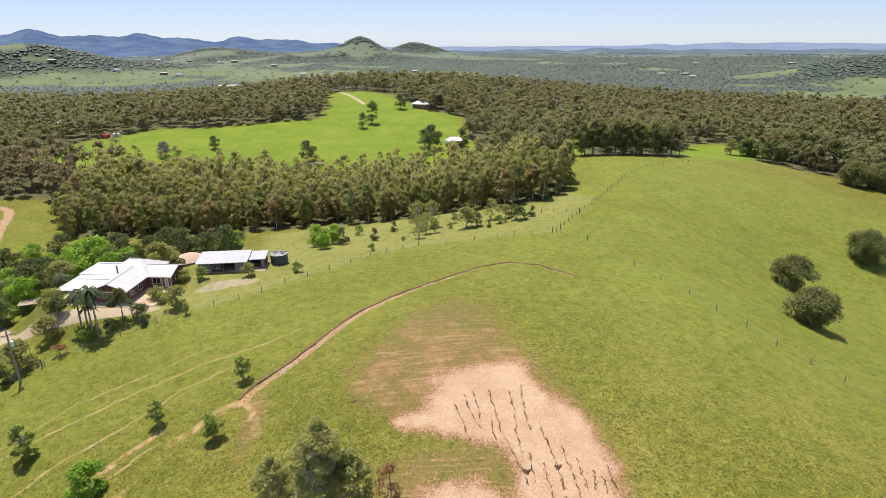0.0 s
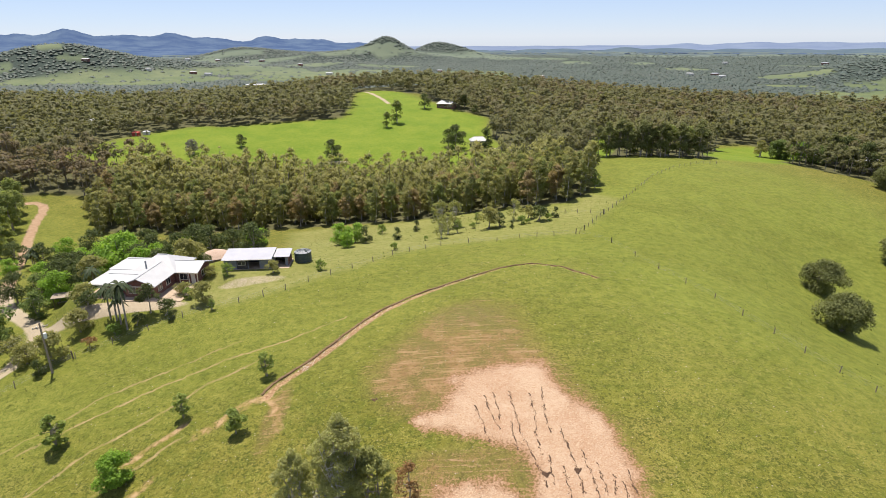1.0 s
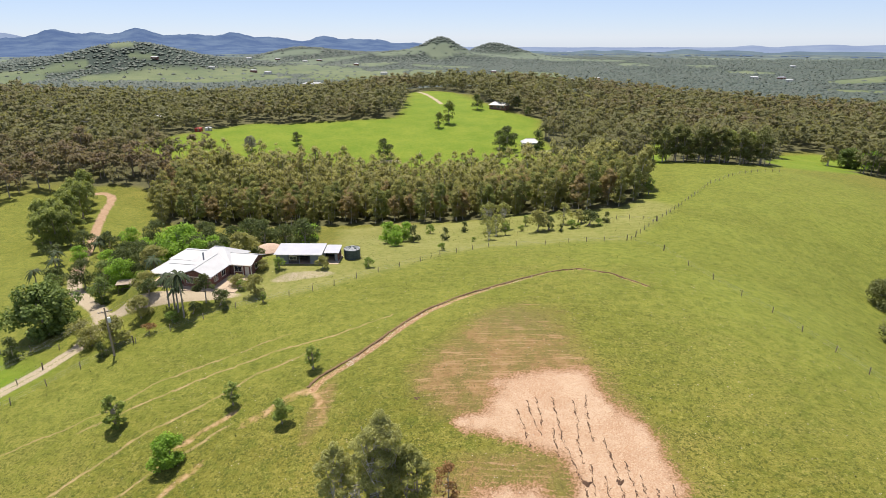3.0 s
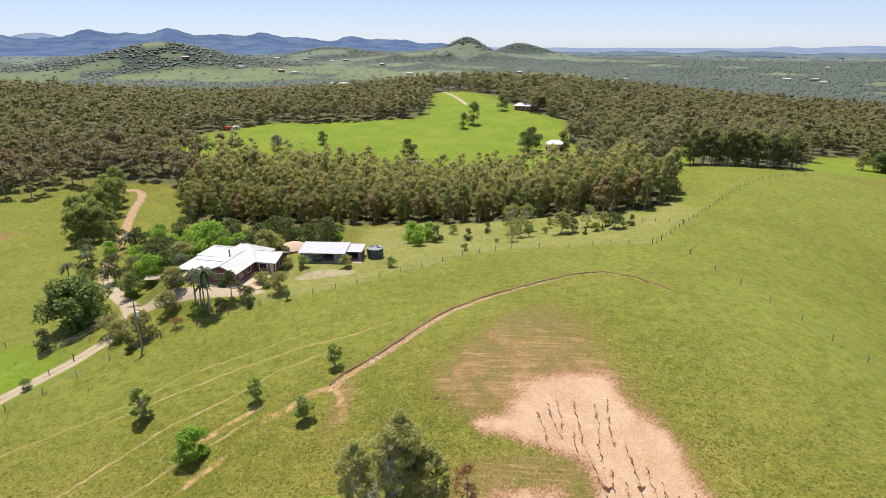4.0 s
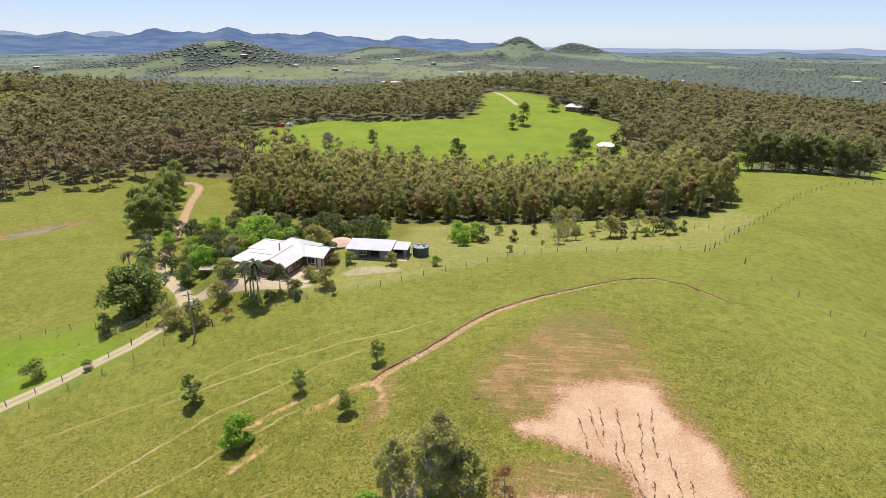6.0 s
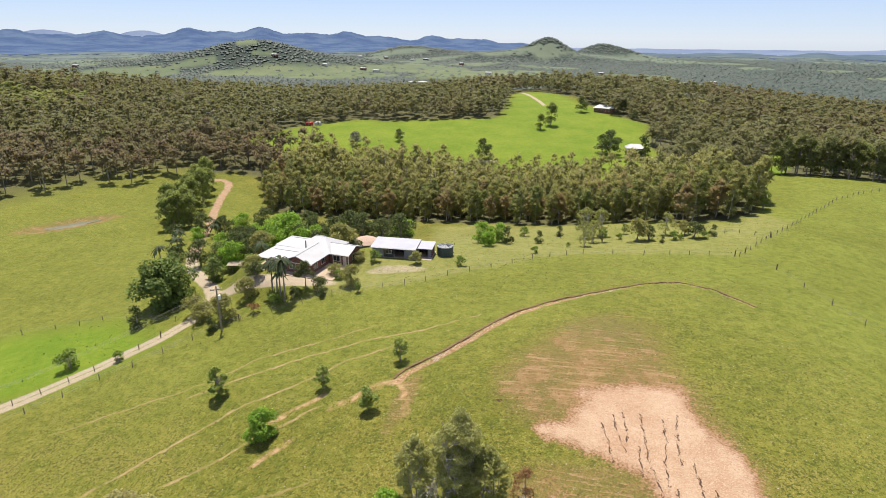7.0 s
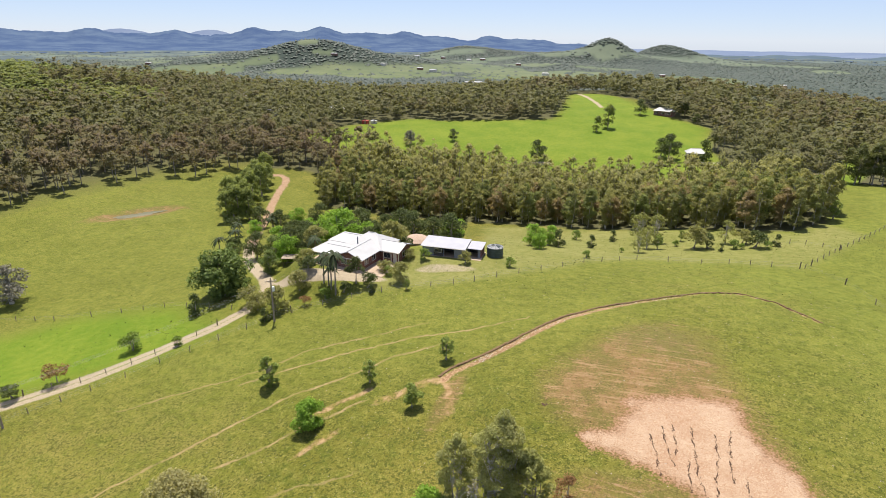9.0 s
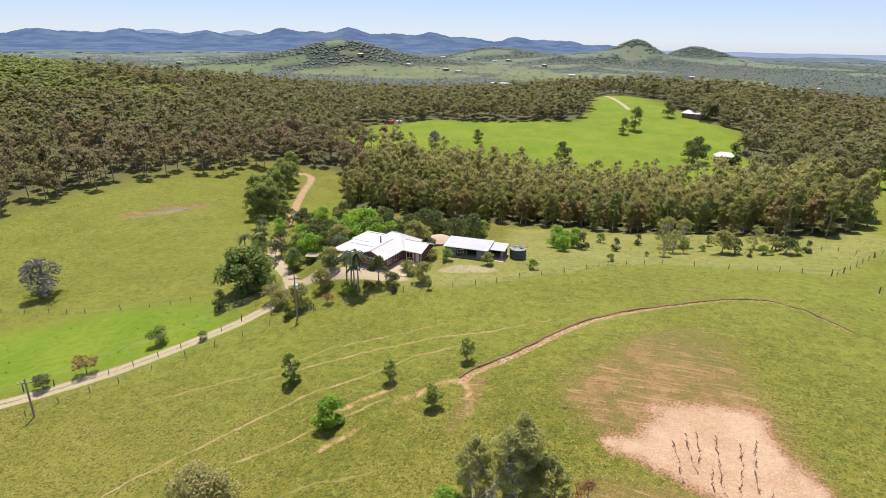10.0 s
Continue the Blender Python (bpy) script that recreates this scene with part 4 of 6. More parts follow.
gx, gy = scatter(rng, (-165, 60, 165, 300), 4.5, in_gully)
order = np.argsort(gy + 0.1 * gx)
for k, i in enumerate(order[:295]):
    GUMS[rng.integers(6)].plant(gx[i], gy[i], rng.uniform(0.70, 0.98), "gum_tree", "slender olive-green gum tree in a dense gully wood", "tree", "gum trees in the gully")
rest = order[295:]
if len(rest):
    wood("gum_wood", "olive-green gum wood behind the gully trees", rng, gx[rest], gy[rest], 12.5, 3.3, 330, 0.45, M_GUM, low=0.12, clumps=16, puff=0.40, core=0.62, facets=5)


def far_keep(low, high, full):
    def keep(x, y):
        r = np.hypot(x, y)
        a = np.degrees(np.arctan2(x, y))
        return full * woods(x, y) * (r >= low) * (r < high) * (a > -72) * (a < 48) * (inside(x, y, GULLY) < 1)
    return keep



def slope_keep(x, y):
    thin_edge = np.where(x < -188, np.clip(-inside(x, y, HOME) / 16, 0.45, 1), 1)
    return far_keep(130, 620, 0.9)(x, y) * thin_edge


fx, fy = scatter(rng, (-620, 460, 60, 620), 6.6, slope_keep)
fresh = (np.hypot((fx + 500) / 1.3, fy - 250) + 45 * np.sin(fx / 31) * np.sin(fy / 27) < 105)
wood("regrowth_wood", "fresh green young trees on the hilltop", rng, fx[fresh], fy[fresh], 7.0, 4.6, 80, 0.7, M_OLIVE, trunks=False, clumps=8, core=0.62, facets=5)
fx, fy = fx[~fresh], fy[~fresh]
close = np.hypot(fx, fy) < 340
west = close & (fx < -150)
east = close & (fx >= -150)
wood("open_gum_forest", "brown-green open gum forest with pale trunks on the slope", rng, fx[west], fy[west], 13, 4.3, 300, 0.50, M_FAR, low=0.36, brown=0.42, clumps=15, puff=0.38, core=0.6, facets=5)
wood("open_gum_forest", "grey-green open gum forest on the slopes", rng, fx[east], fy[east], 12.5, 4.2, 250, 0.50, M_FAR, low=0.28, brown=-0.15, clumps=15, puff=0.38, core=0.6, facets=5)
wood("gum_forest", "dense brown-green gum forest up to the crest", rng, fx[~close], fy[~close], 12.0, 4.4, 72, 0.85, M_FAR, trunks=False, low=0.25, brown=0.0, clumps=11, puff=0.42, core=0.62, facets=5)
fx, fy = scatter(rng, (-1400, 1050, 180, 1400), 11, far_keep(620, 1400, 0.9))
wood("distant_forest", "distant gum forest, its leaves greyed for haze", rng, fx, fy, 10, 5.2, 12, 1.5, M_MIDWAY, trunks=False, clumps=3, low=-0.1, puff=0.62, core=0.8, facets=5, sink=2.0)
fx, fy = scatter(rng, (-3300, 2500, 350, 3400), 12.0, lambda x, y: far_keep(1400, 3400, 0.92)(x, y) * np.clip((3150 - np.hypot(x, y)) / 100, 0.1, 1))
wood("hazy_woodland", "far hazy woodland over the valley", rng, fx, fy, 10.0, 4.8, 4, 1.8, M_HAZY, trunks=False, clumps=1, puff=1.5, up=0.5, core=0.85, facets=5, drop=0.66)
# ---------------------------------------------------------------- buildings
def box(x0, x1, y0, y1, z0, z1):
    v = [(x, y, z) for z in (z0, z1) for y in (y0, y1) for x in (x0, x1)]
    return v, [(0, 2, 3, 1), (4, 5, 7, 6), (0, 1, 5, 4), (2, 6, 7, 3), (0, 4, 6, 2), (1, 3, 7, 5)]


def slab(corners, thick):
    """A flat plate of the given outline, thick downwards."""
    n = len(corners)
    v = [tuple(c) for c in corners] + [(c[0], c[1], c[2] - thick) for c in corners]
    return v, [tuple(range(n)), tuple(range(2 * n - 1, n - 1, -1))] + [(k, k + n, (k + 1) % n + n, (k + 1) % n) for k in range(n)]


def part(name, shape, material, parent, label="", smooth=False):
    ob = new(name, mesh_of(name, *shape, material, smooth))
    ob.parent = parent
    return tagged(ob, label)


def drum(x, y, z0, z1, r, sides=16, r2=None):
    r2 = r if r2 is None else r2
    v = [(x + q * math.cos(2 * math.pi * k / sides), y + q * math.sin(2 * math.pi * k / sides), z) for z, q in ((z0, r), (z1, r2)) for k in range(sides)]
    f = [(k, (k + 1) % sides, (k + 1) % sides + sides, k + sides) for k in range(sides)]
    return v, f + [tuple(range(sides - 1, -1, -1)), tuple(range(sides, 2 * sides))]


def pitched(x0, x1, y0, y1, eave, top, along="x", hip0=0.0, hip1=0.0, over=0.5, thick=0.12):
    """Roof slopes over a rectangle with eaves; hip0, hip1: how far the ridge stops short of each end."""
    x0, x1, y0, y1 = x0 - over, x1 + over, y0 - over, y1 + over
    if along == "x":
        m = (y0 + y1) / 2
        a, b = (x0 + hip0, m, top), (x1 - hip1, m, top)
        sides = [[(x0, y0, eave), (x1, y0, eave), b, a], [(x1, y1, eave), (x0, y1, eave), a, b]]
        ends = [[(x0, y1, eave), (x0, y0, eave), a]] * (hip0 > 0) + [[(x1, y0, eave), (x1, y1, eave), b]] * (hip1 > 0)
    else:
        m = (x0 + x1) / 2
        a, b = (m, y0 + hip0, top), (m, y1 - hip1, top)
        sides = [[(x0, y1, eave), (x0, y0, eave), a, b], [(x1, y0, eave), (x1, y1, eave), b, a]]
        ends = [[(x0, y0, eave), (x1, y0, eave), a]] * (hip0 > 0) + [[(x1, y1, eave), (x0, y1, eave), b]] * (hip1 > 0)
    cap = tube([(a[0], a[1], a[2] + 0.03), (b[0], b[1], b[2] + 0.03)], [0.09, 0.09], 6)
    return joined([slab(q, thick) for q in sides + ends] + [cap])


def gable_wall(x0, x1, y, eave, top, thick=0.2):
    m = (x0 + x1) / 2
    v = [(x0, y, eave), (x1, y, eave), (m, y, top), (x0, y + thick, eave), (x1, y + thick, eave), (m, y + thick, top)]
    return v, [(0, 1, 2), (5, 4, 3), (0, 3, 4, 1), (1, 4, 5, 2), (2, 5, 3, 0)]


def window(parent, x, y, z, w, h, face="front", frame_material=None, name="window"):
    """A window set on a wall: frame bars, panes and sill. face: front looks along -y, right along +x."""
    frame_material = frame_material or M_TRIM

    def put(a0, a1, d0, d1, z0, z1):
        return box(a0, a1, y - d1, y - d0, z0, z1) if face == "front" else box(x + d0, x + d1, a0, a1, z0, z1)

    c = x if face == "front" else y
    ob = part(name, joined([put(c - w / 2 - 0.06, c - w / 2, 0.0, 0.07, z, z + h), put(c + w / 2, c + w / 2 + 0.06, 0.0, 0.07, z, z + h),
                            put(c - w / 2 - 0.06, c + w / 2 + 0.06, 0.0, 0.07, z + h, z + h + 0.06), put(c - 0.025, c + 0.025, 0.0, 0.06, z, z + h)]), frame_material, parent)
    part("sill", put(c - w / 2 - 0.1, c + w / 2 + 0.1, 0.0, 0.12, z - 0.07, z), frame_material, ob)
    part("pane", put(c - w / 2, c - 0.025, 0.0, 0.03, z, z + h), M_PANE, ob)
    part("pane", put(c + 0.025, c + w / 2, 0.0, 0.03, z, z + h), M_PANE, ob)
    return ob


def farmhouse():
    """Red-brown brick farmhouse with linked white roofs. Its floor lies at z = 0 of its own base."""
    home = tagged(new("farmhouse"), "low red-brown brick farmhouse with linked white metal roofs", "house")
    E = 2.75
    part("floor_slab", box(-10.3, 9.8, -7.8, 8.2, -1.2, 0.06), M_CONCRETE, home)
    walls = {"front_wing_wall": (-2.2, 4.0, -6.6, 3.0), "main_wall": (-3.6, 4.2, 1.2, 7.6), "right_wing_wall": (4.2, 8.9, 1.0, 6.6),
             "left_front_wall": (-8.2, -2.2, -5.6, 0.2), "left_back_wall": (-9.6, -3.6, 1.6, 7.2)}
    for name, (x0, x1, y0, y1) in walls.items():
        part("wall", box(x0, x1, y0, y1, 0.06, E), M_BRICK, home)
    part("roof", pitched(-2.2, 4.0, -6.6, 4.4, E, 4.2, "y", 0, 3.0, 0.75), M_ROOF, home)
    part("roof", pitched(-4.2, 4.4, 0.6, 8.0, E, 5.1, "x", 3.9, 3.9, 0.7), M_ROOF, home)
    part("roof", pitched(2.0, 8.9, 1.0, 6.6, E, 4.0, "x", 0, 0, 0.7), M_ROOF, home)
    part("roof", pitched(-9.2, -1.4, -6.0, 0.2, E - 0.15, 3.35, "x", 2.4, 0, 0.8), M_ROOF, home)
    part("roof", pitched(-9.8, -2.0, 1.6, 7.4, E - 0.05, 3.8, "x", 2.4, 0, 0.6), M_ROOF, home)
    part("gable", gable_wall(-2.2, 4.0, -6.55, E, 3.85), M_BRICK, home)
    g = part("gable", ([(8.9, 1.0, E), (8.9, 6.6, E), (8.9, 3.8, 3.7), (8.7, 1.0, E), (8.7, 6.6, E), (8.7, 3.8, 3.7)],
                       [(0, 1, 2), (5, 4, 3), (0, 3, 4, 1), (1, 4, 5, 2), (2, 5, 3, 0)]), M_BRICK, home)
    for x in (-9.4, -7.2, -5.0, -2.9):
        part("veranda_post", box(x - 0.06, x + 0.06, -6.5, -6.38, 0.06, E - 0.2), M_TRIM, home)
    for x in (5.4, 7.4, 9.3):
        part("veranda_post", box(x - 0.06, x + 0.06, 0.4, 0.52, 0.06, E - 0.1), M_TRIM, home)
    for x, y, z, w, h, face in ((-0.6, -6.6, 0.9, 1.5, 1.3, "front"), (2.3, -6.6, 0.9, 1.5, 1.3, "front"), (6.0, 1.0, 0.9, 1.6, 1.2, "front"), (-4.2, -5.6, 0.9, 1.8, 1.2, "front"),
                                (4.0, -4.6, 0.9, 1.4, 1.3, "right"), (4.0, -1.6, 0.9, 1.4, 1.3, "right"), (8.9, 3.8, 0.9, 1.6, 1.2, "right")):
        window(home, x, y, z, w, h, face)
    door = part("door", box(7.6, 8.5, 0.93, 0.99, 0.06, 2.1), M_TRIM, home, "cream-painted front door")
    part("handle", box(7.68, 7.74, 0.88, 0.93, 1.0, 1.12), M_WIRE, door)
    part("flue", drum(-1.5, 0.4, 3.0, 5.0, 0.16, 10), M_SHED, home, "grey metal flue pipe")
    part("skylight", box(1.4, 2.3, 5.0, 5.8, 4.2, 4.4), M_PANE, home)
    part("gutter", box(-3.0, 4.8, -7.45, -7.33, E - 0.2, E - 0.06), M_TRIM, home)
    part("gutter", box(4.9, 9.7, 0.16, 0.28, E - 0.2, E - 0.06), M_TRIM, home)
    part("gutter", box(-10.0, -2.9, -6.92, -6.8, E - 0.35, E - 0.2), M_TRIM, home)
    home.matrix_world = pose(-65.0, 109.2, 1.75, 0, 0, -3)
    return home


def house_paths():
    z = 1.86
    ob = tagged(new("garden_path"), "sandy concrete path along the house front", "path")
    for x0, x1, y0, y1 in ((-60.4, -58.4, 102.2, 108.8), (-68.5, -60.5, 100.6, 102.0), (-58.3, -54.6, 106.8, 109.0)):
        part("paving", box(x0, x1, y0, y1, z - 0.5, z), M_CONCRETE, ob)
    return ob


def farm_shed():
    """Blue-grey clad farm shed: a long bay with an opening and a lower bay beside it."""
    shed = tagged(new("farm_shed"), "long blue-grey metal farm shed with open bays", "shed")
    part("floor_slab", box(-0.2, 15.4, -0.3, 5.8, -1.0, 0.05), M_CONCRETE, shed)
    part("wall", box(0, 0.15, 0, 5.25, 0.05, 2.7), M_SHED, shed)
    part("wall", box(0.15, 11.2, 5.25, 5.4, 0.05, 3.1), M_SHED, shed)
    part("wall", box(11.05, 11.2, 0.15, 5.25, 0.05, 2.7), M_SHED, shed)
    part("front_panel", box(0.15, 3.0, 0, 0.12, 0.05, 2.55), M_SHED, shed)
    part("front_panel", box(3.0, 5.6, 0, 0.12, 0.05, 0.9), M_BAY_SHADE, shed)
    part("front_panel", box(8.4, 11.2, 0, 0.12, 0.05, 2.55), M_SHED, shed)
    part("post", box(5.6, 5.75, 0, 0.15, 0.05, 2.55), M_SHED, shed)
    part("beam", box(3.0, 8.4, 0, 0.14, 2.3, 2.55), M_SHED, shed)
    window(shed, 4.2, 0.0, 1.1, 1.7, 0.9, "front")
    part("bay_shade_board", box(3.0, 11.0, 4.0, 4.1, 0.05, 2.6), M_BAY_SHADE, shed)
    part("workbench", joined([box(6.0, 8.0, 3.2, 3.9, 0.8, 0.88), box(6.1, 6.2, 3.3, 3.4, 0.05, 0.8), box(7.8, 7.9, 3.3, 3.4, 0.05, 0.8)]), M_WOOD, shed)
    part("roof", slab([(-0.4, -0.5, 2.72), (11.5, -0.5, 2.72), (11.5, 5.6, 3.3), (-0.4, 5.6, 3.3)], 0.1), M_SHED_ROOF, shed)
    part("side_bay_wall", box(14.9, 15.05, 1.6, 5.4, 0.05, 2.4), M_BRICK, shed)
    part("side_bay_wall", box(11.2, 14.9, 5.25, 5.4, 0.05, 2.75), M_SHED, shed)
    part("side_bay_panel", box(11.2, 11.7, 1.6, 1.72, 0.05, 2.35), M_SHED, shed)
    part("side_bay_panel", box(14.2, 14.9, 1.6, 1.72, 0.05, 2.35), M_SHED, shed)
    part("bay_shade_board", box(11.3, 14.8, 4.6, 4.7, 0.05, 2.3), M_BAY_SHADE, shed)
    part("roof", slab([(11.55, 1.1, 2.5), (15.4, 1.1, 2.5), (15.4, 5.6, 2.95), (11.55, 5.6, 2.95)], 0.1), M_SHED_ROOF, shed)
    part("gutter", box(-0.4, 11.5, -0.62, -0.5, 2.56, 2.68), M_TRIM, shed)
    shed.matrix_world = pose(-52.3, 114.9, 2.8, 0, 0, 6.5) @ Matrix.Diagonal((0.9, 1, 0.87, 1))
    return shed


def water_tank():
    tank = tagged(new("water_tank"), "round dark green water tank with a pale lid", "water tank")
    part("tank_body", joined([drum(0, 0, 0, 2.2, 1.85, 28)] + [drum(0, 0, z, z + 0.06, 1.89, 28) for z in (0.5, 1.0, 1.5, 2.05)]), M_TANK, tank)
    part("lid", drum(0, 0, 2.2, 2.55, 1.9, 28, 0.25), M_TANKTOP, tank)
    for k in range(10):
        w = 2 * math.pi * k / 10
        c, s = math.cos(w), math.sin(w)
        part("lid_rib", tube([(0.25 * c, 0.25 * s, 2.6), (1.85 * c, 1.85 * s, 2.25)], [0.04, 0.04], 5), M_TANK, tank)
    part("hatch", drum(0.9, -0.4, 2.3, 2.55, 0.3, 12), M_TANK, tank)
    part("outlet_pipe", tube([(-1.8, -0.6, 0.3), (-2.2, -0.9, 0.3), (-2.2, -0.9, -0.2)], [0.05] * 3, 6), M_WIRE, tank)
    tank.matrix_world = pose(-36.6, 121.0, float(height(-36.6, 121.0)) - 0.02)
    return tank


def garden_hut():
    hut = tagged(new("garden_hut"), "round garden hut with a faded reddish thatched roof", "hut")
    pts = [(3.7, 2.1), (2.6, 2.75), (1.3, 3.25), (0.1, 3.5)]
    v, f, n = [], [], 18
    for r, z in pts:
        v += [(r * math.cos(2 * math.pi * k / n) * (1 + 0.03 * math.sin(5 * k)), r * math.sin(2 * math.pi * k / n), z) for k in range(n)]
    for i in range(3):
        f += [(i * n + k, i * n + (k + 1) % n, (i + 1) * n + (k + 1) % n, (i + 1) * n + k) for k in range(n)]
    f += [tuple(range(n - 1, -1, -1)), tuple(range(3 * n, 4 * n))]
    part("roof", (v, f), M_THATCH, hut)
    for k in range(8):
        w = 2 * math.pi * k / 8
        part("post", tube([(2.9 * math.cos(w), 2.9 * math.sin(w), -0.3), (2.9 * math.cos(w), 2.9 * math.sin(w), 2.4)], [0.08, 0.07], 6), M_WOOD, hut)
    part("floor", drum(0, 0, -0.4, 0.1, 3.1, 18), M_CONCRETE, hut)
    hut.matrix_world = pose(-61.5, 131.5, float(height(-61.5, 131.5)) + 0.1)
    return hut


def far_house(x, y, w, d, turn, roof, wall, label, name="distant_house", high=2.7, rise=1.9, over=0.7):
    h = tagged(new(name), label, "house")
    part("wall", box(-w / 2, w / 2, -d / 2, d / 2, -1.5, high), wall, h)
    part("roof", pitched(-w / 2, w / 2, -d / 2, d / 2, high, high + rise, "x", d * 0.4, d * 0.4, over), roof, h)
    for k in range(3 if w > 5 else 0):
        window(h, -w / 3 + k * w / 3, -d / 2, 0.9, 1.6, 1.2)
    part("door", box(w / 6 - 0.45, w / 6 + 0.45, -d / 2 - 0.05, -d / 2, 0, 2.05), M_WOOD, h)
    h.matrix_world = pose(x, y, float(height(x, y)) + 0.2, 0, 0, turn)
    return h


def garden_shelter():
    """A small open timber shelter in the garden."""
    ob = tagged(new("garden_shelter"), "small weathered timber shelter with a flat roof among shrubs", "shelter")
    for x in (-1.4, 1.4):
        for y in (-1.0, 1.0):
            part("post", box(x - 0.06, x + 0.06, y - 0.06, y + 0.06, -0.3, 2.1), M_DARKWOOD, ob)
    part("roof", slab([(-1.8, -1.4, 2.25), (1.8, -1.4, 2.25), (1.8, 1.4, 2.4), (-1.8, 1.4, 2.4)], 0.1), M_WOOD, ob)
    part("bench", joined([box(-1.2, 1.2, 0.5, 0.9, 0.4, 0.46), box(-1.1, -1.0, 0.5, 0.9, -0.2, 0.4), box(1.0, 1.1, 0.5, 0.9, -0.2, 0.4)]), M_WOOD, ob)
    ob.matrix_world = pose(-87.0, 110.6, float(height(-87.0, 110.6)), 0, 0, 20)
    return ob


garden_shelter()
farmhouse()
house_paths()
farm_shed()
water_tank()
garden_hut()
far_house(-14, 417, 12, 7, -15, M_ROOF, M_BRICK, "white-roofed house on the green ridge beside dark trees")
far_house(6.5, 313, 8, 5.5, 10, M_ROOF, M_SHED, "small pale-roofed house among dark conifers")
far_house(-514, 1445, 46, 16, 10, M_ROOF, M_TRIM, "large white-roofed farm building in the valley", high=5.5)
far_house(187, 276, 12, 8, 25, M_ROOF, M_TRIM, "white-roofed house among trees below the hill", high=3.4)
far_house(173, 283, 8, 6, 0, M_SHED_ROOF, M_SHED, "small grey-roofed cottage among trees")
far_house(-188.5, 326.5, 3.6, 2.8, 0, M_REDPAINT, M_REDPAINT, "small red shed at the paddock's edge", "red_shed", 1.7, 0.6, 0.25)
far_house(-184, 329.5, 3.4, 2.6, 10, M_ROOF, M_TRIM, "small white shed at the paddock's edge", "white_shed", 1.5, 0.5, 0.25)
for k, (x, y) in enumerate(((-256, 323), (-227, 353), (-327, 368), (89, 584), (-991, 1114), (-1005, 1155), (-937, 1183), (-1073, 1675), (-1160, 2490), (-1023, 2465), (-889, 2429), (-836, 2454), (-925, 1726), (-803, 1746), (-748, 1722), (-599, 2165), (643, 1770), (709, 1757), (696, 1674), (207, 1704), (68, 1699), (-86, 1939), (-411, 1792), (1248, 2169), (918, 2202), (-1582, 1405), (-63, 1727), (137, 1640))):
    far_house(x, y, (9 if y < 700 else 17) + k % 3 * 3, 8, (k * 47) % 50 - 25, (M_ROOF, M_SHED_ROOF)[k % 3 == 2], (M_TRIM, M_BRICK)[k % 2], "distant pale-roofed farmhouse among the woods", high=3.6 if y < 700 else 6.0)


# ---------------------------------------------------------------- fences, poles, wires
def post_mesh(tall, r, material):
    rng = np.random.default_rng(int(tall * 100))
    v, f = tube([(0, 0, -0.4), (0.01, 0, tall * 0.5), (0.02, 0.01, tall - 0.03), (0.02, 0.01, tall)], [r * 1.05, r, r * 0.95, r * 0.6], 7)
    f.append(tuple(range(21, 28)))
    return mesh_of("post", v, f, material)


POST, STOUT = post_mesh(1.25, 0.075, M_WOOD), post_mesh(1.45, 0.11, M_DARKWOOD)


def fence(line, step, label, stout_at=(), size=1.0, wires=3):
    """A post-and-wire fence along a line; posts step apart."""
    ob = tagged(new("wire_fence"), label, "fence")
    places = [line[0]]
    for (ax, ay), (bx, by) in zip(line[:-1], line[1:]):
        n = max(1, round(math.hypot(bx - ax, by - ay) / step))
        places += [(ax + (bx - ax) * k / n, ay + (by - ay) * k / n) for k in range(1, n + 1)]
    for k, (x, y) in enumerate(places):
        p = new("post", STOUT if (k in stout_at or k - len(places) in stout_at) else POST)
        s = size * (0.92 + 0.16 * ((k * 0.618) % 1))
        p.matrix_world = pose(x, y, float(height(x, y)), 3 * math.sin(k * 2.3), 3 * math.cos(k * 1.7), k * 50) @ Matrix.Diagonal((size, size, s, 1))
        p.parent = ob
    for w in range(wires):
        pts = [(x, y, float(height(x, y)) + size * (0.4 + 0.35 * w)) for x, y in places]
        part("wire", tube(pts, [0.009] * len(pts), 3), M_WIRE, ob)
    return ob


fence(((-128, 8), (-99, 45.4), (-96.8, 49.8), (-93.8, 53.7), (-91, 57.4), (-87.8, 62), (-84.6, 67), (-81, 71), (-77.7, 75.2), (-74.5, 79.5), (-68.4, 86)), 5.2, "weathered timber post and wire fence beside the gravel drive", (-1,), 1.05)
fence(((-68, 86), (-52.7, 95.4), (-43.5, 99.6), (-39.3, 101.6), (-35.8, 104.5), (-32.2, 108.4), (-28.5, 112.4), (-20.7, 120.8), (-16.9, 126), (-6, 133.2), (0.8, 133.8), (7.7, 134), (13.5, 136.4), (22, 137.2), (27.5, 138)), 5.2, "timber post and wire fence below the house garden", (-1,))
fence(((-128, 30), (-111.5, 47), (-103, 53), (-95.6, 58.8), (-92.8, 62), (-90.2, 65.5), (-87.9, 69), (-85.8, 72), (-82.5, 80)), 5.0, "stout timber post and wire fence along the drive", (3, 4, 5, 6, 7, -1), 1.0)
fence(((-185, 60), (-148, 68.8), (-136.4, 73), (-127.2, 75.8), (-119.4, 79.3), (-112.8, 82), (-103.7, 86), (-90.7, 86.5), (-84, 86)), 6.0, "timber post and wire fence above the bright paddock")
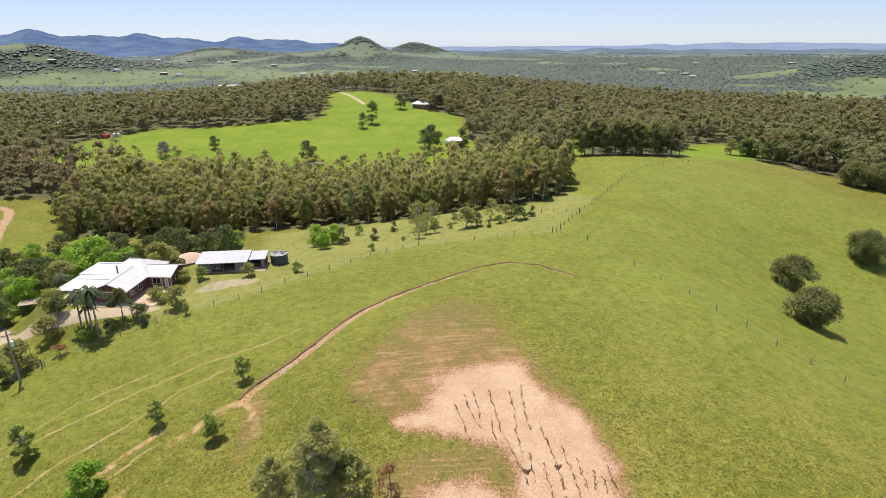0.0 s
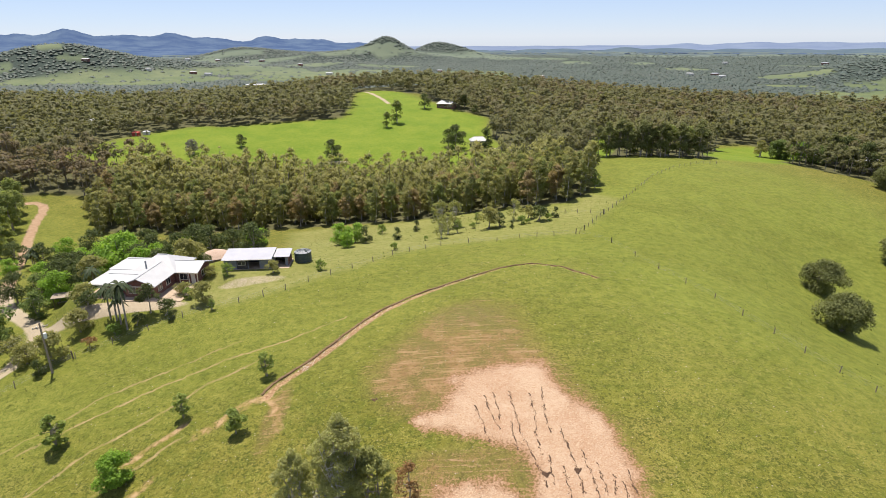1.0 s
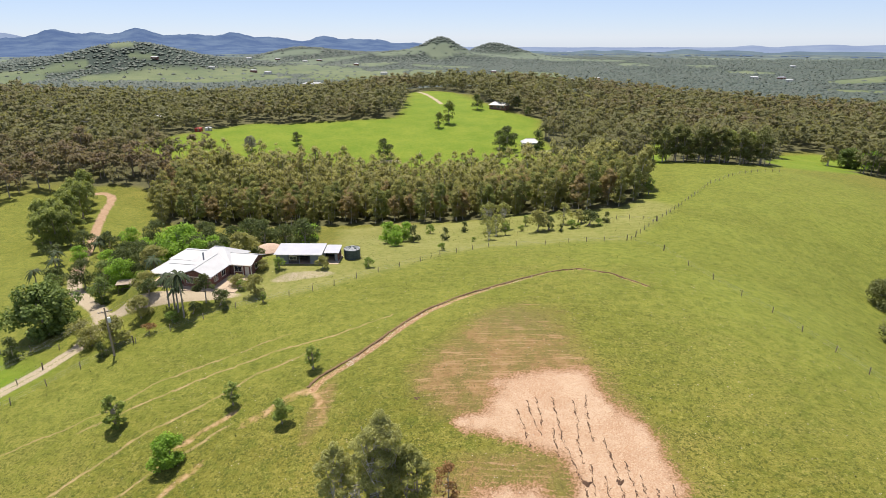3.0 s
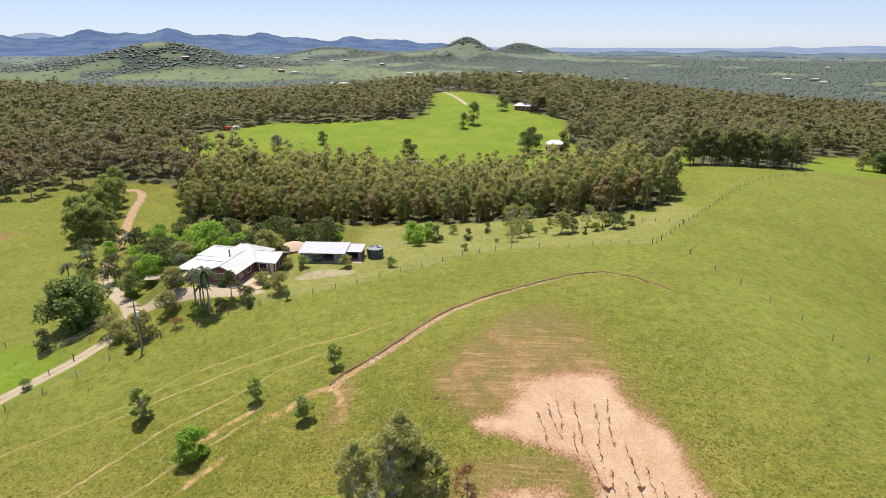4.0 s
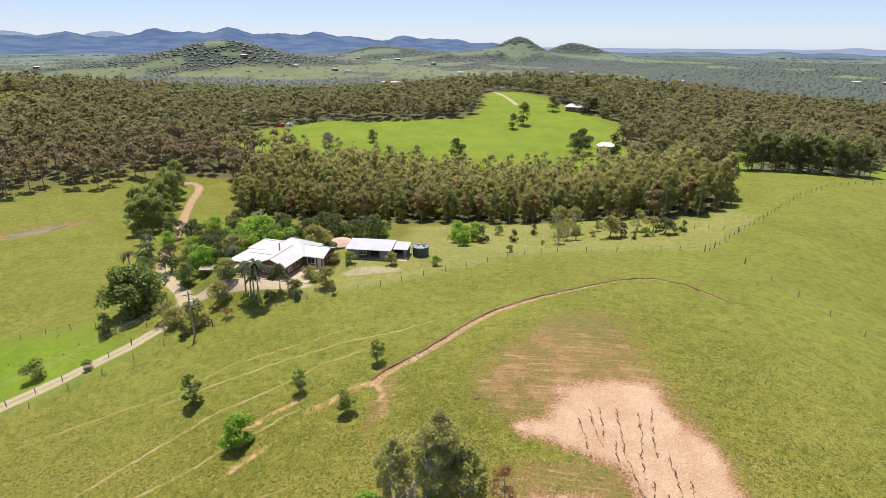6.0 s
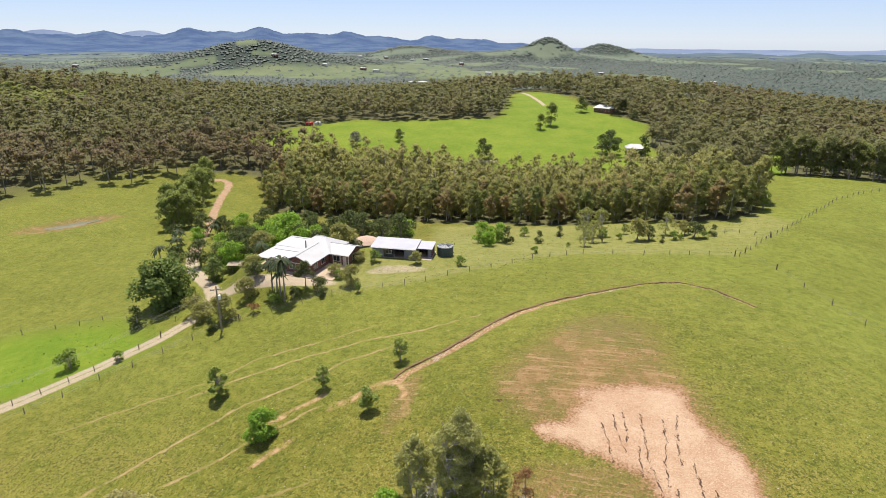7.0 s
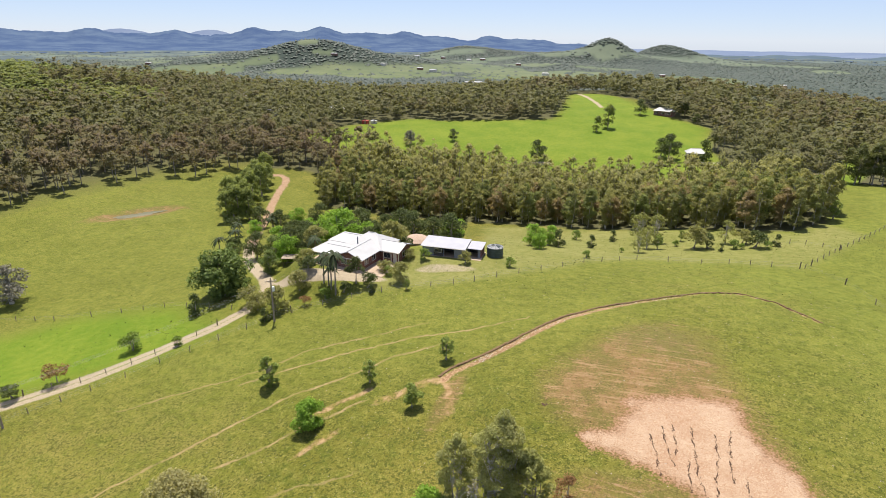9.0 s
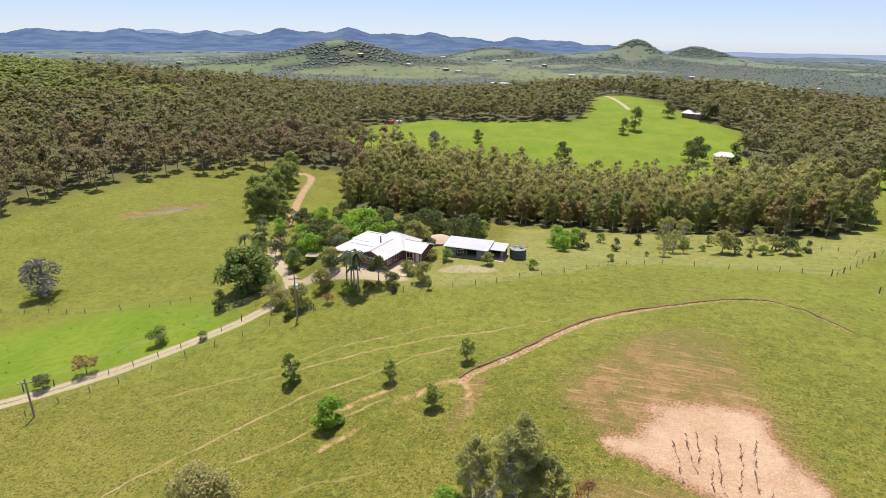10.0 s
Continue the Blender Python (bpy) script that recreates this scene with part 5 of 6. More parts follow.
fence(((28.5, 138.3), (34.6, 131), (37.7, 121.8), (40.6, 114.4), (43.9, 107.6), (47.4, 101.9), (49.9, 95.6), (53, 90.4), (55.3, 84.8), (58.3, 80.2), (61.2, 76), (64, 69), (66, 60)), 9.0, "sparse timber post and wire fence down the hill", (1,), 1.0)
fence(((28.5, 138.3), (37, 154.4), (48.2, 173.4), (56.5, 187.7), (65.8, 203.3), (77.4, 217), (89.6, 227), (100, 233)), 3.6, "timber post and wire fence up the ridge", (1,))
fence(((18.5, 158), (25, 160.5), (32, 160.5), (38.5, 157)), 3.2, "short timber fence below the gully wood", (0, -1), 1.0, 2)


def power_pole(x, y, tall, turn):
    ob = tagged(new("power_pole"), "weathered timber power pole with a crossarm", "power pole")
    part("pole", tube([(0, 0, -0.5), (0, 0, tall * 0.5), (0, 0, tall)], [0.19, 0.16, 0.12], 9), M_WOOD, ob)
    part("crossarm", box(-1.1, 1.1, -0.16, -0.05, tall - 0.75, tall - 0.6), M_WOOD, ob)
    for q in (-1.0, -0.45, 0.45, 1.0):
        part("insulator", drum(q, -0.1, tall - 0.6, tall - 0.38, 0.06, 8, 0.04), M_WHITE, ob)
    part("brace", tube([(-0.6, -0.1, tall - 0.68), (0, -0.1, tall - 1.3), (0.6, -0.1, tall - 0.68)], [0.025] * 3, 4), M_WIRE, ob)
    ob.matrix_world = pose(x, y, float(height(x, y)), 0, 0, turn)
    return ob


P1, P2 = (-97.4, 45.9), (-69.9, 82.5)
power_pole(*P1, 7.4, 40)
pole = power_pole(*P2, 9.4, 40)
part("transformer", drum(0.35, -0.05, 6.6, 7.5, 0.27, 12), M_WHITE, pole, "pale grey pole transformer")


def cable(a, b, sag, label):
    pts = [Vector(a).lerp(Vector(b), k / 14) - Vector((0, 0, sag * 4 * (k / 14) * (1 - k / 14))) for k in range(15)]
    return tagged(new("power_cable", mesh_of("power_cable", *tube(pts, [0.009] * 15, 4), M_WIRE)), label, "cable", "power cables")


for q in (-1.0, -0.45, 0.45, 1.0):
    ox, oy = q * math.cos(radians(40)), q * math.sin(radians(40))
    za, zb = float(height(*P1)) + 6.9, float(height(*P2)) + 8.9
    cable((P1[0] + ox, P1[1] + oy, za), (P2[0] + ox, P2[1] + oy, zb), 1.1, "thin dark power cable between two poles")
cable((P2[0], P2[1], float(height(*P2)) + 8.6), (-71.5, 103.2, 4.8), 0.7, "thin dark power cable from pole to house")
# ---------------------------------------------------------------- single trees and shrubs
def kind(seed, leaf, tall, wide, low, leaves, size, thick=0.15, bark=None, clumps=12, limbs=6, stems=1, top=0.6, puff=0.36, tone=None):
    return Kind(seed, leaf, bark or M_BARK, tall, wide, low, clumps, leaves, size, thick, limbs, stems, top, puff, tone)


# the tall clump of gums that stands nearest
kind(101, M_NEARGUM, 13.6, 3.4, 3.4, 21000, 0.105, 0.14, M_PALE_BARK, 150, 30, 4, 0.6, 0.15, 0.1).plant(-12.4, 46.8, 1.09, "gum_tree", "tall many-stemmed grey-green gum tree with pale trunks")
kind(102, M_NEARGUM, 10.4, 2.8, 1.0, 12000, 0.105, 0.10, M_PALE_BARK, 95, 22, 3, 0.6, 0.15, 0.3).plant(-17.3, 46.9, 1.07, "gum_tree", "slim olive gum tree with pale bare twigs")
kind(103, M_FEATHER, 10.2, 3.0, 0.8, 14000, 0.115, 0.15, M_BARK, 90, 14, 2, 0.6, 0.19, 0.0).plant(-9.6, 46.8, 1.06, "gum_tree", "leafy fresh green young gum tree")
kind(104, M_BRIGHT, 5.6, 2.6, 0.4, 5000, 0.15, 0.12, M_BARK, 14, 6, 2, 0.6, 0.38, 0.0).plant(-19.3, 44.6, 1.0, "shrub_tree", "bright green bushy young tree under gums")
kind(105, M_BRIGHT, 5.8, 2.6, 0.4, 5000, 0.15, 0.12, M_BARK, 14, 6, 2, 0.6, 0.38, 0.1).plant(-12.2, 44.0, 1.0, "shrub_tree", "bright green bushy young tree under gums")
kind(106, M_GREY, 8.6, 2.4, 2.0, 700, 0.12, 0.11, M_PALE_BARK, 30, 16, 5, 0.6, 0.25, 0.2).plant(-13.9, 43.9, 1.0, "dead_tree", "dead grey tree with pale bare branches")
kind(107, M_BROWN, 6.4, 1.7, 1.0, 1500, 0.11, 0.10, M_BARK, 26, 14, 1, 0.6, 0.26, 0.3).plant(-5.8, 49.2, 1.0, "sapling", "browning half-bare sapling beside bare earth")
kind(108, M_NEARGUM, 8.6, 4.6, 1.0, 11000, 0.18, 0.2, M_BARK, 50, 10, 2, 0.6, 0.26, 1.0).plant(-48.6, 37.6, 1.0, "gum_tree", "broad olive-brown gum tree on the slope")

# young trees in the sloping pasture
SPARSE = kind(111, M_FRESH, 3.6, 1.4, 0.7, 1150, 0.12, 0.06, M_BARK, 34, 16, 2, 0.55, 0.2, 0.1)
SPARSE.plant(-30.1, 75.4, 1.2, "young_tree", "sparse young tree in short pasture grass", "tree", "young trees in the pasture")
SPARSE.plant(-40.1, 68.0, 1.15, "young_tree", "sparse young tree in short pasture grass", "tree", "young trees in the pasture", turn=130)
kind(112, M_FRESH, 3.3, 1.5, 0.9, 1500, 0.14, 0.07, M_BARK, 9, 6, 1, 0.5, 0.40, 0.0).plant(-30.5, 63.3, 1.12, "young_tree", "umbrella-shaped young green tree in the pasture", "tree", "young trees in the pasture")
kind(113, M_BRIGHT, 4.0, 2.0, 0.3, 4600, 0.14, 0.10, M_BARK, 24, 6, 1, 0.6, 0.42, 0.2).plant(-43.8, 56.9, 1.15, "young_tree", "dense bright green round young tree", "tree", "young trees in the pasture")
kind(114, M_FRESH, 4.8, 1.7, 0.4, 2600, 0.13, 0.09, M_BARK, 34, 14, 3, 0.6, 0.22, 0.2).plant(-57.4, 64.8, 1.2, "young_tree", "upright bushy young green tree", "tree", "young trees in the pasture")

# broad dark trees in the hollow
ROUND = kind(121, M_FIG, 8.0, 5.2, 0.4, 11000, 0.22, 0.4, M_BARK, 46, 8, 2, 0.6, 0.33, 0.3)
for x, y, s, turn in ((85.5, 131, 1.0, 10), (75.2, 106, 0.98, 200), (122.5, 157, 1.12, 90)):
    ROUND.plant(x, y, s, "fig_tree", "broad dense dark olive tree in the grassy hollow", "tree", "broad trees in the hollow", turn=turn)

# garden and drive
SHRUB = kind(131, M_GREEN, 3.0, 1.7, 0.2, 800, 0.17, 0.08, M_BARK, 11, 5, 2, 0.55, 0.42, 0.3)
OLIVE = kind(132, M_GUM, 4.2, 2.6, 0.3, 2000, 0.19, 0.1, M_BARK, 13, 6, 2, 0.6, 0.38, 0.2)
DARKSHRUB = kind(133, M_DARK, 3.4, 1.9, 0.2, 1000, 0.17, 0.1, M_BARK, 12, 5, 2, 0.6, 0.42, 0.2)
BIG = kind(134, M_LEAFY, 9.0, 5.6, 0.4, 7600, 0.30, 0.35, M_BARK, 44, 8, 2, 0.6, 0.30, 0.1)
LEAFY = kind(146, M_LEAFY, 7.0, 3.3, 0.3, 2600, 0.2, 0.18, M_BARK, 24, 6, 2, 0.6, 0.34, 0.1)
TALL = kind(135, M_DARK, 8.6, 4.0, 0.6, 3000, 0.22, 0.2, M_BARK, 22, 8, 1, 0.6, 0.34, 0.3)
LIGHT = kind(136, M_BRIGHT, 7.0, 3.6, 0.3, 3000, 0.22, 0.15, M_BARK, 18, 6, 2, 0.6, 0.36, 0.2)
RED = kind(137, M_BROWN, 3.3, 1.9, 1.3, 700, 0.16, 0.09, M_BARK, 9, 7, 1, 0.5, 0.4, 0.3)
YELLOW = kind(138, M_GUM, 3.2, 2.2, 0.1, 900, 0.19, 0.08, M_BARK, 12, 5, 2, 0.6, 0.4, 0.0)
CONE = kind(139, M_DARK, 4.2, 1.5, 0.1, 1100, 0.16, 0.09, M_BARK, 16, 4, 1, 0.8, 0.42, 0.1)
MIDTREE = kind(140, M_DARK, 6.0, 1.9, 2.2, 1300, 0.18, 0.12, M_BARK, 12, 8, 1, 0.6, 0.38, 0.6)
GREYTREE = kind(141, M_GREY, 7.5, 4.4, 1.0, 2600, 0.22, 0.3, M_PALE_BARK, 22, 14, 2, 0.6, 0.3, 0.4)
GREYTREE.plant(-146.5, 78.5, 1.3, "grey_tree", "broad half-bare grey tree with a pale trunk")
for k, x, y, s, name, label in (
        (OLIVE, -72.0, 94.0, 0.9, "garden_tree", "reddish-olive spreading garden tree beside the drive"), (DARKSHRUB, -56.1, 96.4, 0.8, "garden_shrub", "dense dark round garden shrub"),
        (MIDTREE, -59.4, 96.6, 0.85, "garden_tree", "dark slender garden tree in front of the house"), (OLIVE, -50.8, 100.4, 0.86, "garden_tree", "leafy olive-green garden tree by the fence"),
        (SHRUB, -31.6, 116.0, 0.62, "garden_shrub", "small round green shrub near the fence"), (OLIVE, -41.1, 113.4, 0.55, "garden_tree", "small grey-green tree in front of the shed"),
        (CONE, -91.6, 83.4, 1.0, "garden_tree", "dark bushy tree beside the green paddock"), (SHRUB, -94.3, 69.5, 1.05, "shrub", "spreading green shrub in the bright paddock"),
        (SHRUB, -87.8, 74.4, 0.55, "shrub", "small green shrub in the bright paddock"), (RED, -102.8, 55.8, 1.0, "small_tree", "small reddish-brown tree beside the drive"),
        (DARKSHRUB, -106.5, 49.8, 0.75, "shrub", "low dark green shrub beside the drive"), (CONE, -72.0, 82.0, 0.62, "shrub", "small dark green shrub at the pole"),
        (OLIVE, -72.4, 86.2, 1.05, "garden_tree", "grey-green bushy tree beside the power pole"), (YELLOW, -79.6, 88.4, 1.0, "garden_shrub", "yellow-green bushy shrub by the drive"),
        (YELLOW, -83.0, 90.6, 1.1, "garden_shrub", "olive bushy shrub by the drive"), (BIG, -92.4, 93.0, 1.0, "garden_tree", "large dense dark green tree beside the drive"),
        (YELLOW, -74.6, 100.6, 1.0, "garden_shrub", "yellowish flowering bush beside the house"),
        (DARKSHRUB, -72.6, 98.4, 0.9, "garden_shrub", "dark leafy bush beside the house"), (SHRUB, -77.0, 103.0, 0.8, "garden_shrub", "small green shrub beside the house"),
        (SHRUB, -54.8, 102.6, 0.6, "garden_shrub", "low round shrub beside the path"), (YELLOW, -56.6, 104.2, 0.7, "garden_shrub", "low pale shrub beside the path"),
        (SHRUB, -50.6, 112.0, 0.72, "garden_shrub", "round green shrub at the shed's corner"), (YELLOW, -54.2, 112.2, 0.6, "garden_shrub", "pale flowering shrub between house and shed"),
        (SPARSE, -47.8, 97.2, 0.55, "garden_tree", "thin young tree near the fence"), (CONE, -54.6, 94.6, 0.42, "garden_shrub", "tiny dark shrub in the grass"),
        (SHRUB, -63.8, 91.6, 0.7, "garden_shrub", "low leafy bush under the palms"), (DARKSHRUB, -60.6, 93.8, 0.6, "garden_shrub", "low dark bush under the palms"),
        (RED, -66.8, 88.6, 0.6, "garden_shrub", "small russet shrub at the garden's edge"),
        (LIGHT, -90.0, 113.5, 0.9, "garden_tree", "leafy fresh green tree behind the drive"), (TALL, -86.5, 118.0, 0.8, "garden_tree", "dark leafy tree behind the house"),
        (LIGHT, -82.0, 127.0, 1.35, "garden_tree", "feathery bright green bamboo-like tree"), (LIGHT, -87.0, 131.5, 1.3, "garden_tree", "feathery bright green bamboo-like tree"),
        (TALL, -76.5, 124.5, 0.8, "garden_tree", "dark leafy tree behind the house"), (TALL, -92.0, 124.0, 0.85, "garden_tree", "dark leafy tree behind the house"),
        (DARKSHRUB, -71.0, 121.5, 1.1, "garden_shrub", "dark shrub behind the house"), (LIGHT, -73.5, 128.0, 0.75, "garden_tree", "light green tree behind the house"),
        (TALL, -66.0, 139.0, 0.95, "garden_tree", "dark green tree behind the thatched hut"), (TALL, -54.5, 138.5, 0.9, "garden_tree", "dark spreading tree behind the shed"),
        (OLIVE, -80.0, 112.0, 1.1, "garden_tree", "grey-green tree beside the house"), (TALL, -98.0, 128.0, 0.8, "garden_tree", "dark leafy tree behind the drive"),
        (TALL, -80.0, 137.0, 0.9, "garden_tree", "dark leafy tree behind the house"), (TALL, -72.0, 143.0, 1.0, "garden_tree", "dark grey-green tree behind the garden"),
        (DARKSHRUB, -62.5, 126.0, 0.9, "garden_shrub", "dark shrub beside the thatched hut"), (TALL, -120.5, 150.0, 0.7, "garden_tree", "dark palm-like tree at the road"),
        (LEAFY, -97.5, 118.0, 0.75, "garden_tree", "dark leafy green tree at the road"),
        (TALL, -104.5, 114.5, 0.75, "garden_tree", "dark green tree beside the road"), (LEAFY, -91.0, 103.0, 0.72, "garden_tree", "dense fresh green tree beside the road"), (LEAFY, -104.0, 108.5, 0.7, "garden_tree", "dense green tree beside the road"), (LIGHT, -105.0, 130.0, 0.75, "garden_tree", "light green leafy tree beside the road"), (OLIVE, -98.5, 131.0, 1.2, "garden_tree", "grey-green bushy tree behind the garden"), (LIGHT, -125.5, 139.0, 0.62, "garden_shrub", "fresh green bush beside the road"), (DARKSHRUB, -134.0, 143.0, 1.3, "garden_shrub", "dark bush below the roadside gums"), (TALL, -131.0, 148.0, 0.75, "garden_tree", "dark bushy tree below the roadside gums"), (LEAFY, -110.5, 116.0, 0.6, "garden_tree", "dense green tree beside the road"), (DARKSHRUB, -114.5, 121.0, 1.2, "garden_shrub", "dark bush among palms beside the road"), (LIGHT, -119.5, 158.0, 0.8, "garden_tree", "feathery bright green tree near the road"), (TALL, -112.0, 160.0, 0.85, "garden_tree", "dark leafy tree below the gully wood")):
    if line_distance(np.array(x), np.array(y), ROAD) < 2.4 + s:
        x, y = x + 2.2, y - 2.0 + 4 * (x < -90)
    k.plant(x, y, s * 1.18, name, label, "shrub" if "shrub" in name else "tree", "garden trees and shrubs")
for k in range(26):
    x, y = -104 + 46 * ((k * 0.618) % 1), 119 + 1.55 * k + 3 * math.sin(k * 2.1)
    if math.hypot(x + 61.5, y - 131.5) > 6 and line_distance(np.array(x), np.array(y), ROAD) > 8:
        (TALL, LIGHT, TALL, OLIVE)[k % 4].plant(x, y, (0.95, 0.9, 0.8, 1.5)[k % 4] + 0.2 * math.sin(k), "garden_tree", ("dark leafy tree behind the garden", "fresh green leafy tree behind the garden", "dark leafy tree behind the garden", "olive leafy tree behind the garden")[k % 4], "tree", "garden trees and shrubs")
ROWGUM = kind(142, M_OLIVE, 12.0, 3.7, 0.6, 3400, 0.26, 0.25, M_BARK, 30, 8, 1, 0.62, 0.36, 0.0)
for k, (x, y) in enumerate(((-143.2, 151.6), (-141.3, 155.1), (-139.3, 158.3), (-151.5, 162.9), (-147.1, 165.8), (-155.5, 172.6), (-151.8, 175.4), (-159.8, 183.4), (-156, 186), (-166.0, 195.0), (-162.0, 197.0), (-169, 205.1), (-146.5, 158.5), (-150, 169))):
    ROWGUM.plant(x - 1.5, y, 0.95 + 0.25 * ((k * 0.618) % 1), "roadside_gum", "dense olive gum tree in a roadside row", "tree", "gums along the road")
GREYTREE2 = kind(143, M_GUM, 8.0, 4.2, 0.6, 2400, 0.3, 0.25, M_PALE_BARK, 20, 6, 2, 0.6, 0.32, 0.0)
GREYTREE2.plant(-143, 209, 1.0, "gum_tree", "round grey-green tree at the wood's edge")

# young trees and conifers planted behind the fence
FEATHER = kind(145, M_FEATHER, 9.0, 3.6, 1.0, 1500, 0.2, 0.12, M_PALE_BARK, 46, 18, 2, 0.5, 0.2, 0.1)
for k, x, y, s, name, label in (
        (LIGHT, -33.5, 147.0, 0.85, "planted_tree", "dense leafy green tree behind the fence"), (LIGHT, -30.6, 140.0, 0.62, "planted_tree", "bright green young tree beside a taller one"), (LIGHT, -29.8, 148.5, 0.8, "planted_tree", "dense leafy green tree behind the fence"),
        (CONE, -26.7, 145.6, 1.15, "conifer", "dark green bushy conifer in mown grass"), (SHRUB, -25.0, 164.0, 0.95, "planted_shrub", "leafy green shrub near the gully wood"), (CONE, -18.4, 147.6, 0.85, "conifer", "small conical conifer in mown grass"),
        (SHRUB, -17.1, 131.6, 0.6, "planted_shrub", "small dark round shrub by the fence"), (CONE, -14.4, 161.3, 0.8, "conifer", "small conical conifer in mown grass"),
        (FEATHER, -6.5, 144.0, 0.62, "planted_tree", "sparse yellow-green young tree"), (FEATHER, -4.9, 150.7, 0.7, "planted_tree", "sparse yellow-green young tree"), (FEATHER, -7.1, 158.0, 1.0, "planted_tree", "tall pale feathery tree behind the fence"), (FEATHER, -3.0, 160.0, 0.92, "planted_tree", "tall pale feathery tree behind the fence"),
        (SPARSE, -2.1, 150.5, 1.1, "planted_tree", "sparse yellow-green young tree"), (SHRUB, -10.3, 142.3, 0.4, "planted_shrub", "tiny green shrub in mown grass"), (SHRUB, 2.2, 155.3, 0.55, "planted_shrub", "small green shrub in mown grass"), (SPARSE, 3.3, 162.9, 0.9, "planted_tree", "thin leafy young tree"),
        (OLIVE, 6.6, 152.8, 1.35, "planted_tree", "grey-green bushy tree behind the fence"), (DARKSHRUB, 9.4, 153.4, 1.25, "planted_shrub", "dense dark layered shrub behind the fence"), (CONE, 12.5, 149.9, 0.5, "conifer", "tiny dark upright conifer"),
        (FEATHER, 13.9, 160.0, 0.72, "planted_tree", "leafy green young tree with a bare stem"), (SHRUB, 15.5, 153.1, 0.8, "planted_shrub", "pale green shrub behind the fence"), (OLIVE, 18.0, 159.5, 0.9, "planted_tree", "grey-green bushy tree behind the fence"), (SHRUB, 17.3, 153.2, 0.5, "planted_shrub", "small green shrub behind the fence"),
        (DARKSHRUB, 20.5, 155.0, 1.3, "planted_shrub", "dense dark green round shrub"), (SHRUB, 22.8, 153.8, 0.7, "planted_shrub", "small green shrub behind the fence"), (CONE, 25.3, 157.6, 0.75, "conifer", "thin dark upright conifer"), (SPARSE, 42.8, 189.6, 1.6, "planted_tree", "slim lone tree at the wood's end")):
    k.plant(x, y, s, name, label, "shrub" if "shrub" in name else "tree", "plants behind the fence")

RIDGE = kind(144, M_FIG, 14.0, 3.4, 2.6, 2400, 0.28, 0.2, M_BARK, 28, 7, 1, 0.62, 0.33, 0.3)
# trees in the bright paddock
for k, x, y, s, name, label in (
        (TALL, -67.7, 289.5, 1.25, "paddock_tree", "tall dark tree in the bright green paddock"), (ROWGUM, -43.0, 364, 1.2, "paddock_tree", "tall airy gum tree in the bright paddock"), (ROWGUM, -48.0, 354, 0.8, "paddock_tree", "light green gum tree in the bright paddock"),
        (TALL, -29.0, 411, 1.15, "paddock_tree", "dense dark round tree on the ridge"), (TALL, -1.5, 420, 1.0, "paddock_tree", "dense dark tree beside a white-roofed house"), (TALL, -5.5, 307, 1.5, "paddock_tree", "tall dark conifer beside a small house"),
        (TALL, -9.5, 312, 1.1, "paddock_tree", "dark spreading tree beside a small house"), (CONE, 10.5, 308, 2.4, "paddock_tree", "dark conical conifer beside a small house"), (GREYTREE, -141, 293, 1.0, "paddock_tree", "half-bare grey tree at the paddock's edge"),
        (TALL, -121, 308, 0.8, "paddock_tree", "dark round tree in the bright paddock"), (TALL, 6, 398, 0.7, "paddock_tree", "small dark tree below the ridge house"), (GREYTREE2, 141, 283, 0.95, "paddock_tree", "lone round tree behind the hill"),
         (BIG, 149, 281, 1.0, "paddock_tree", "large leafy green tree behind the hill"), (LIGHT, 157, 279, 1.35, "paddock_tree", "leafy fresh green tree behind the hill"), (BIG, 165, 276, 0.95, "paddock_tree", "large leafy green tree behind the hill"),
        (TALL, 172, 268, 1.7, "paddock_tree", "tall dark tree beside a cottage"), (TALL, 178, 262, 1.6, "paddock_tree", "tall dark tree beside a cottage"), (RIDGE, 168, 272, 1.1, "paddock_tree", "tall dark tree beside a cottage"),
        (ROUND, 165, 228, 1.2, "paddock_tree", "broad dark tree below the hill"), (ROUND, 175, 226, 1.3, "paddock_tree", "broad dark tree below the hill"), (ROUND, 186, 222, 1.25, "paddock_tree", "broad dark tree below the hill")):
    k.plant(x, y, s, name, label, "tree", "trees of the far paddocks")
for k in range(17):
    x = 58 + k * 2.75
    (RIDGE, RIDGE, ROWGUM)[k % 3].plant(x, 255.5 + 3.5 * math.sin(k * 4.1) - 4 * math.sin(math.pi * k / 16), 0.95 + 0.2 * ((k * 0.618) % 1), "ridge_tree", "tall dark tree in a row behind the ridge", "tree", "trees behind the ridge")


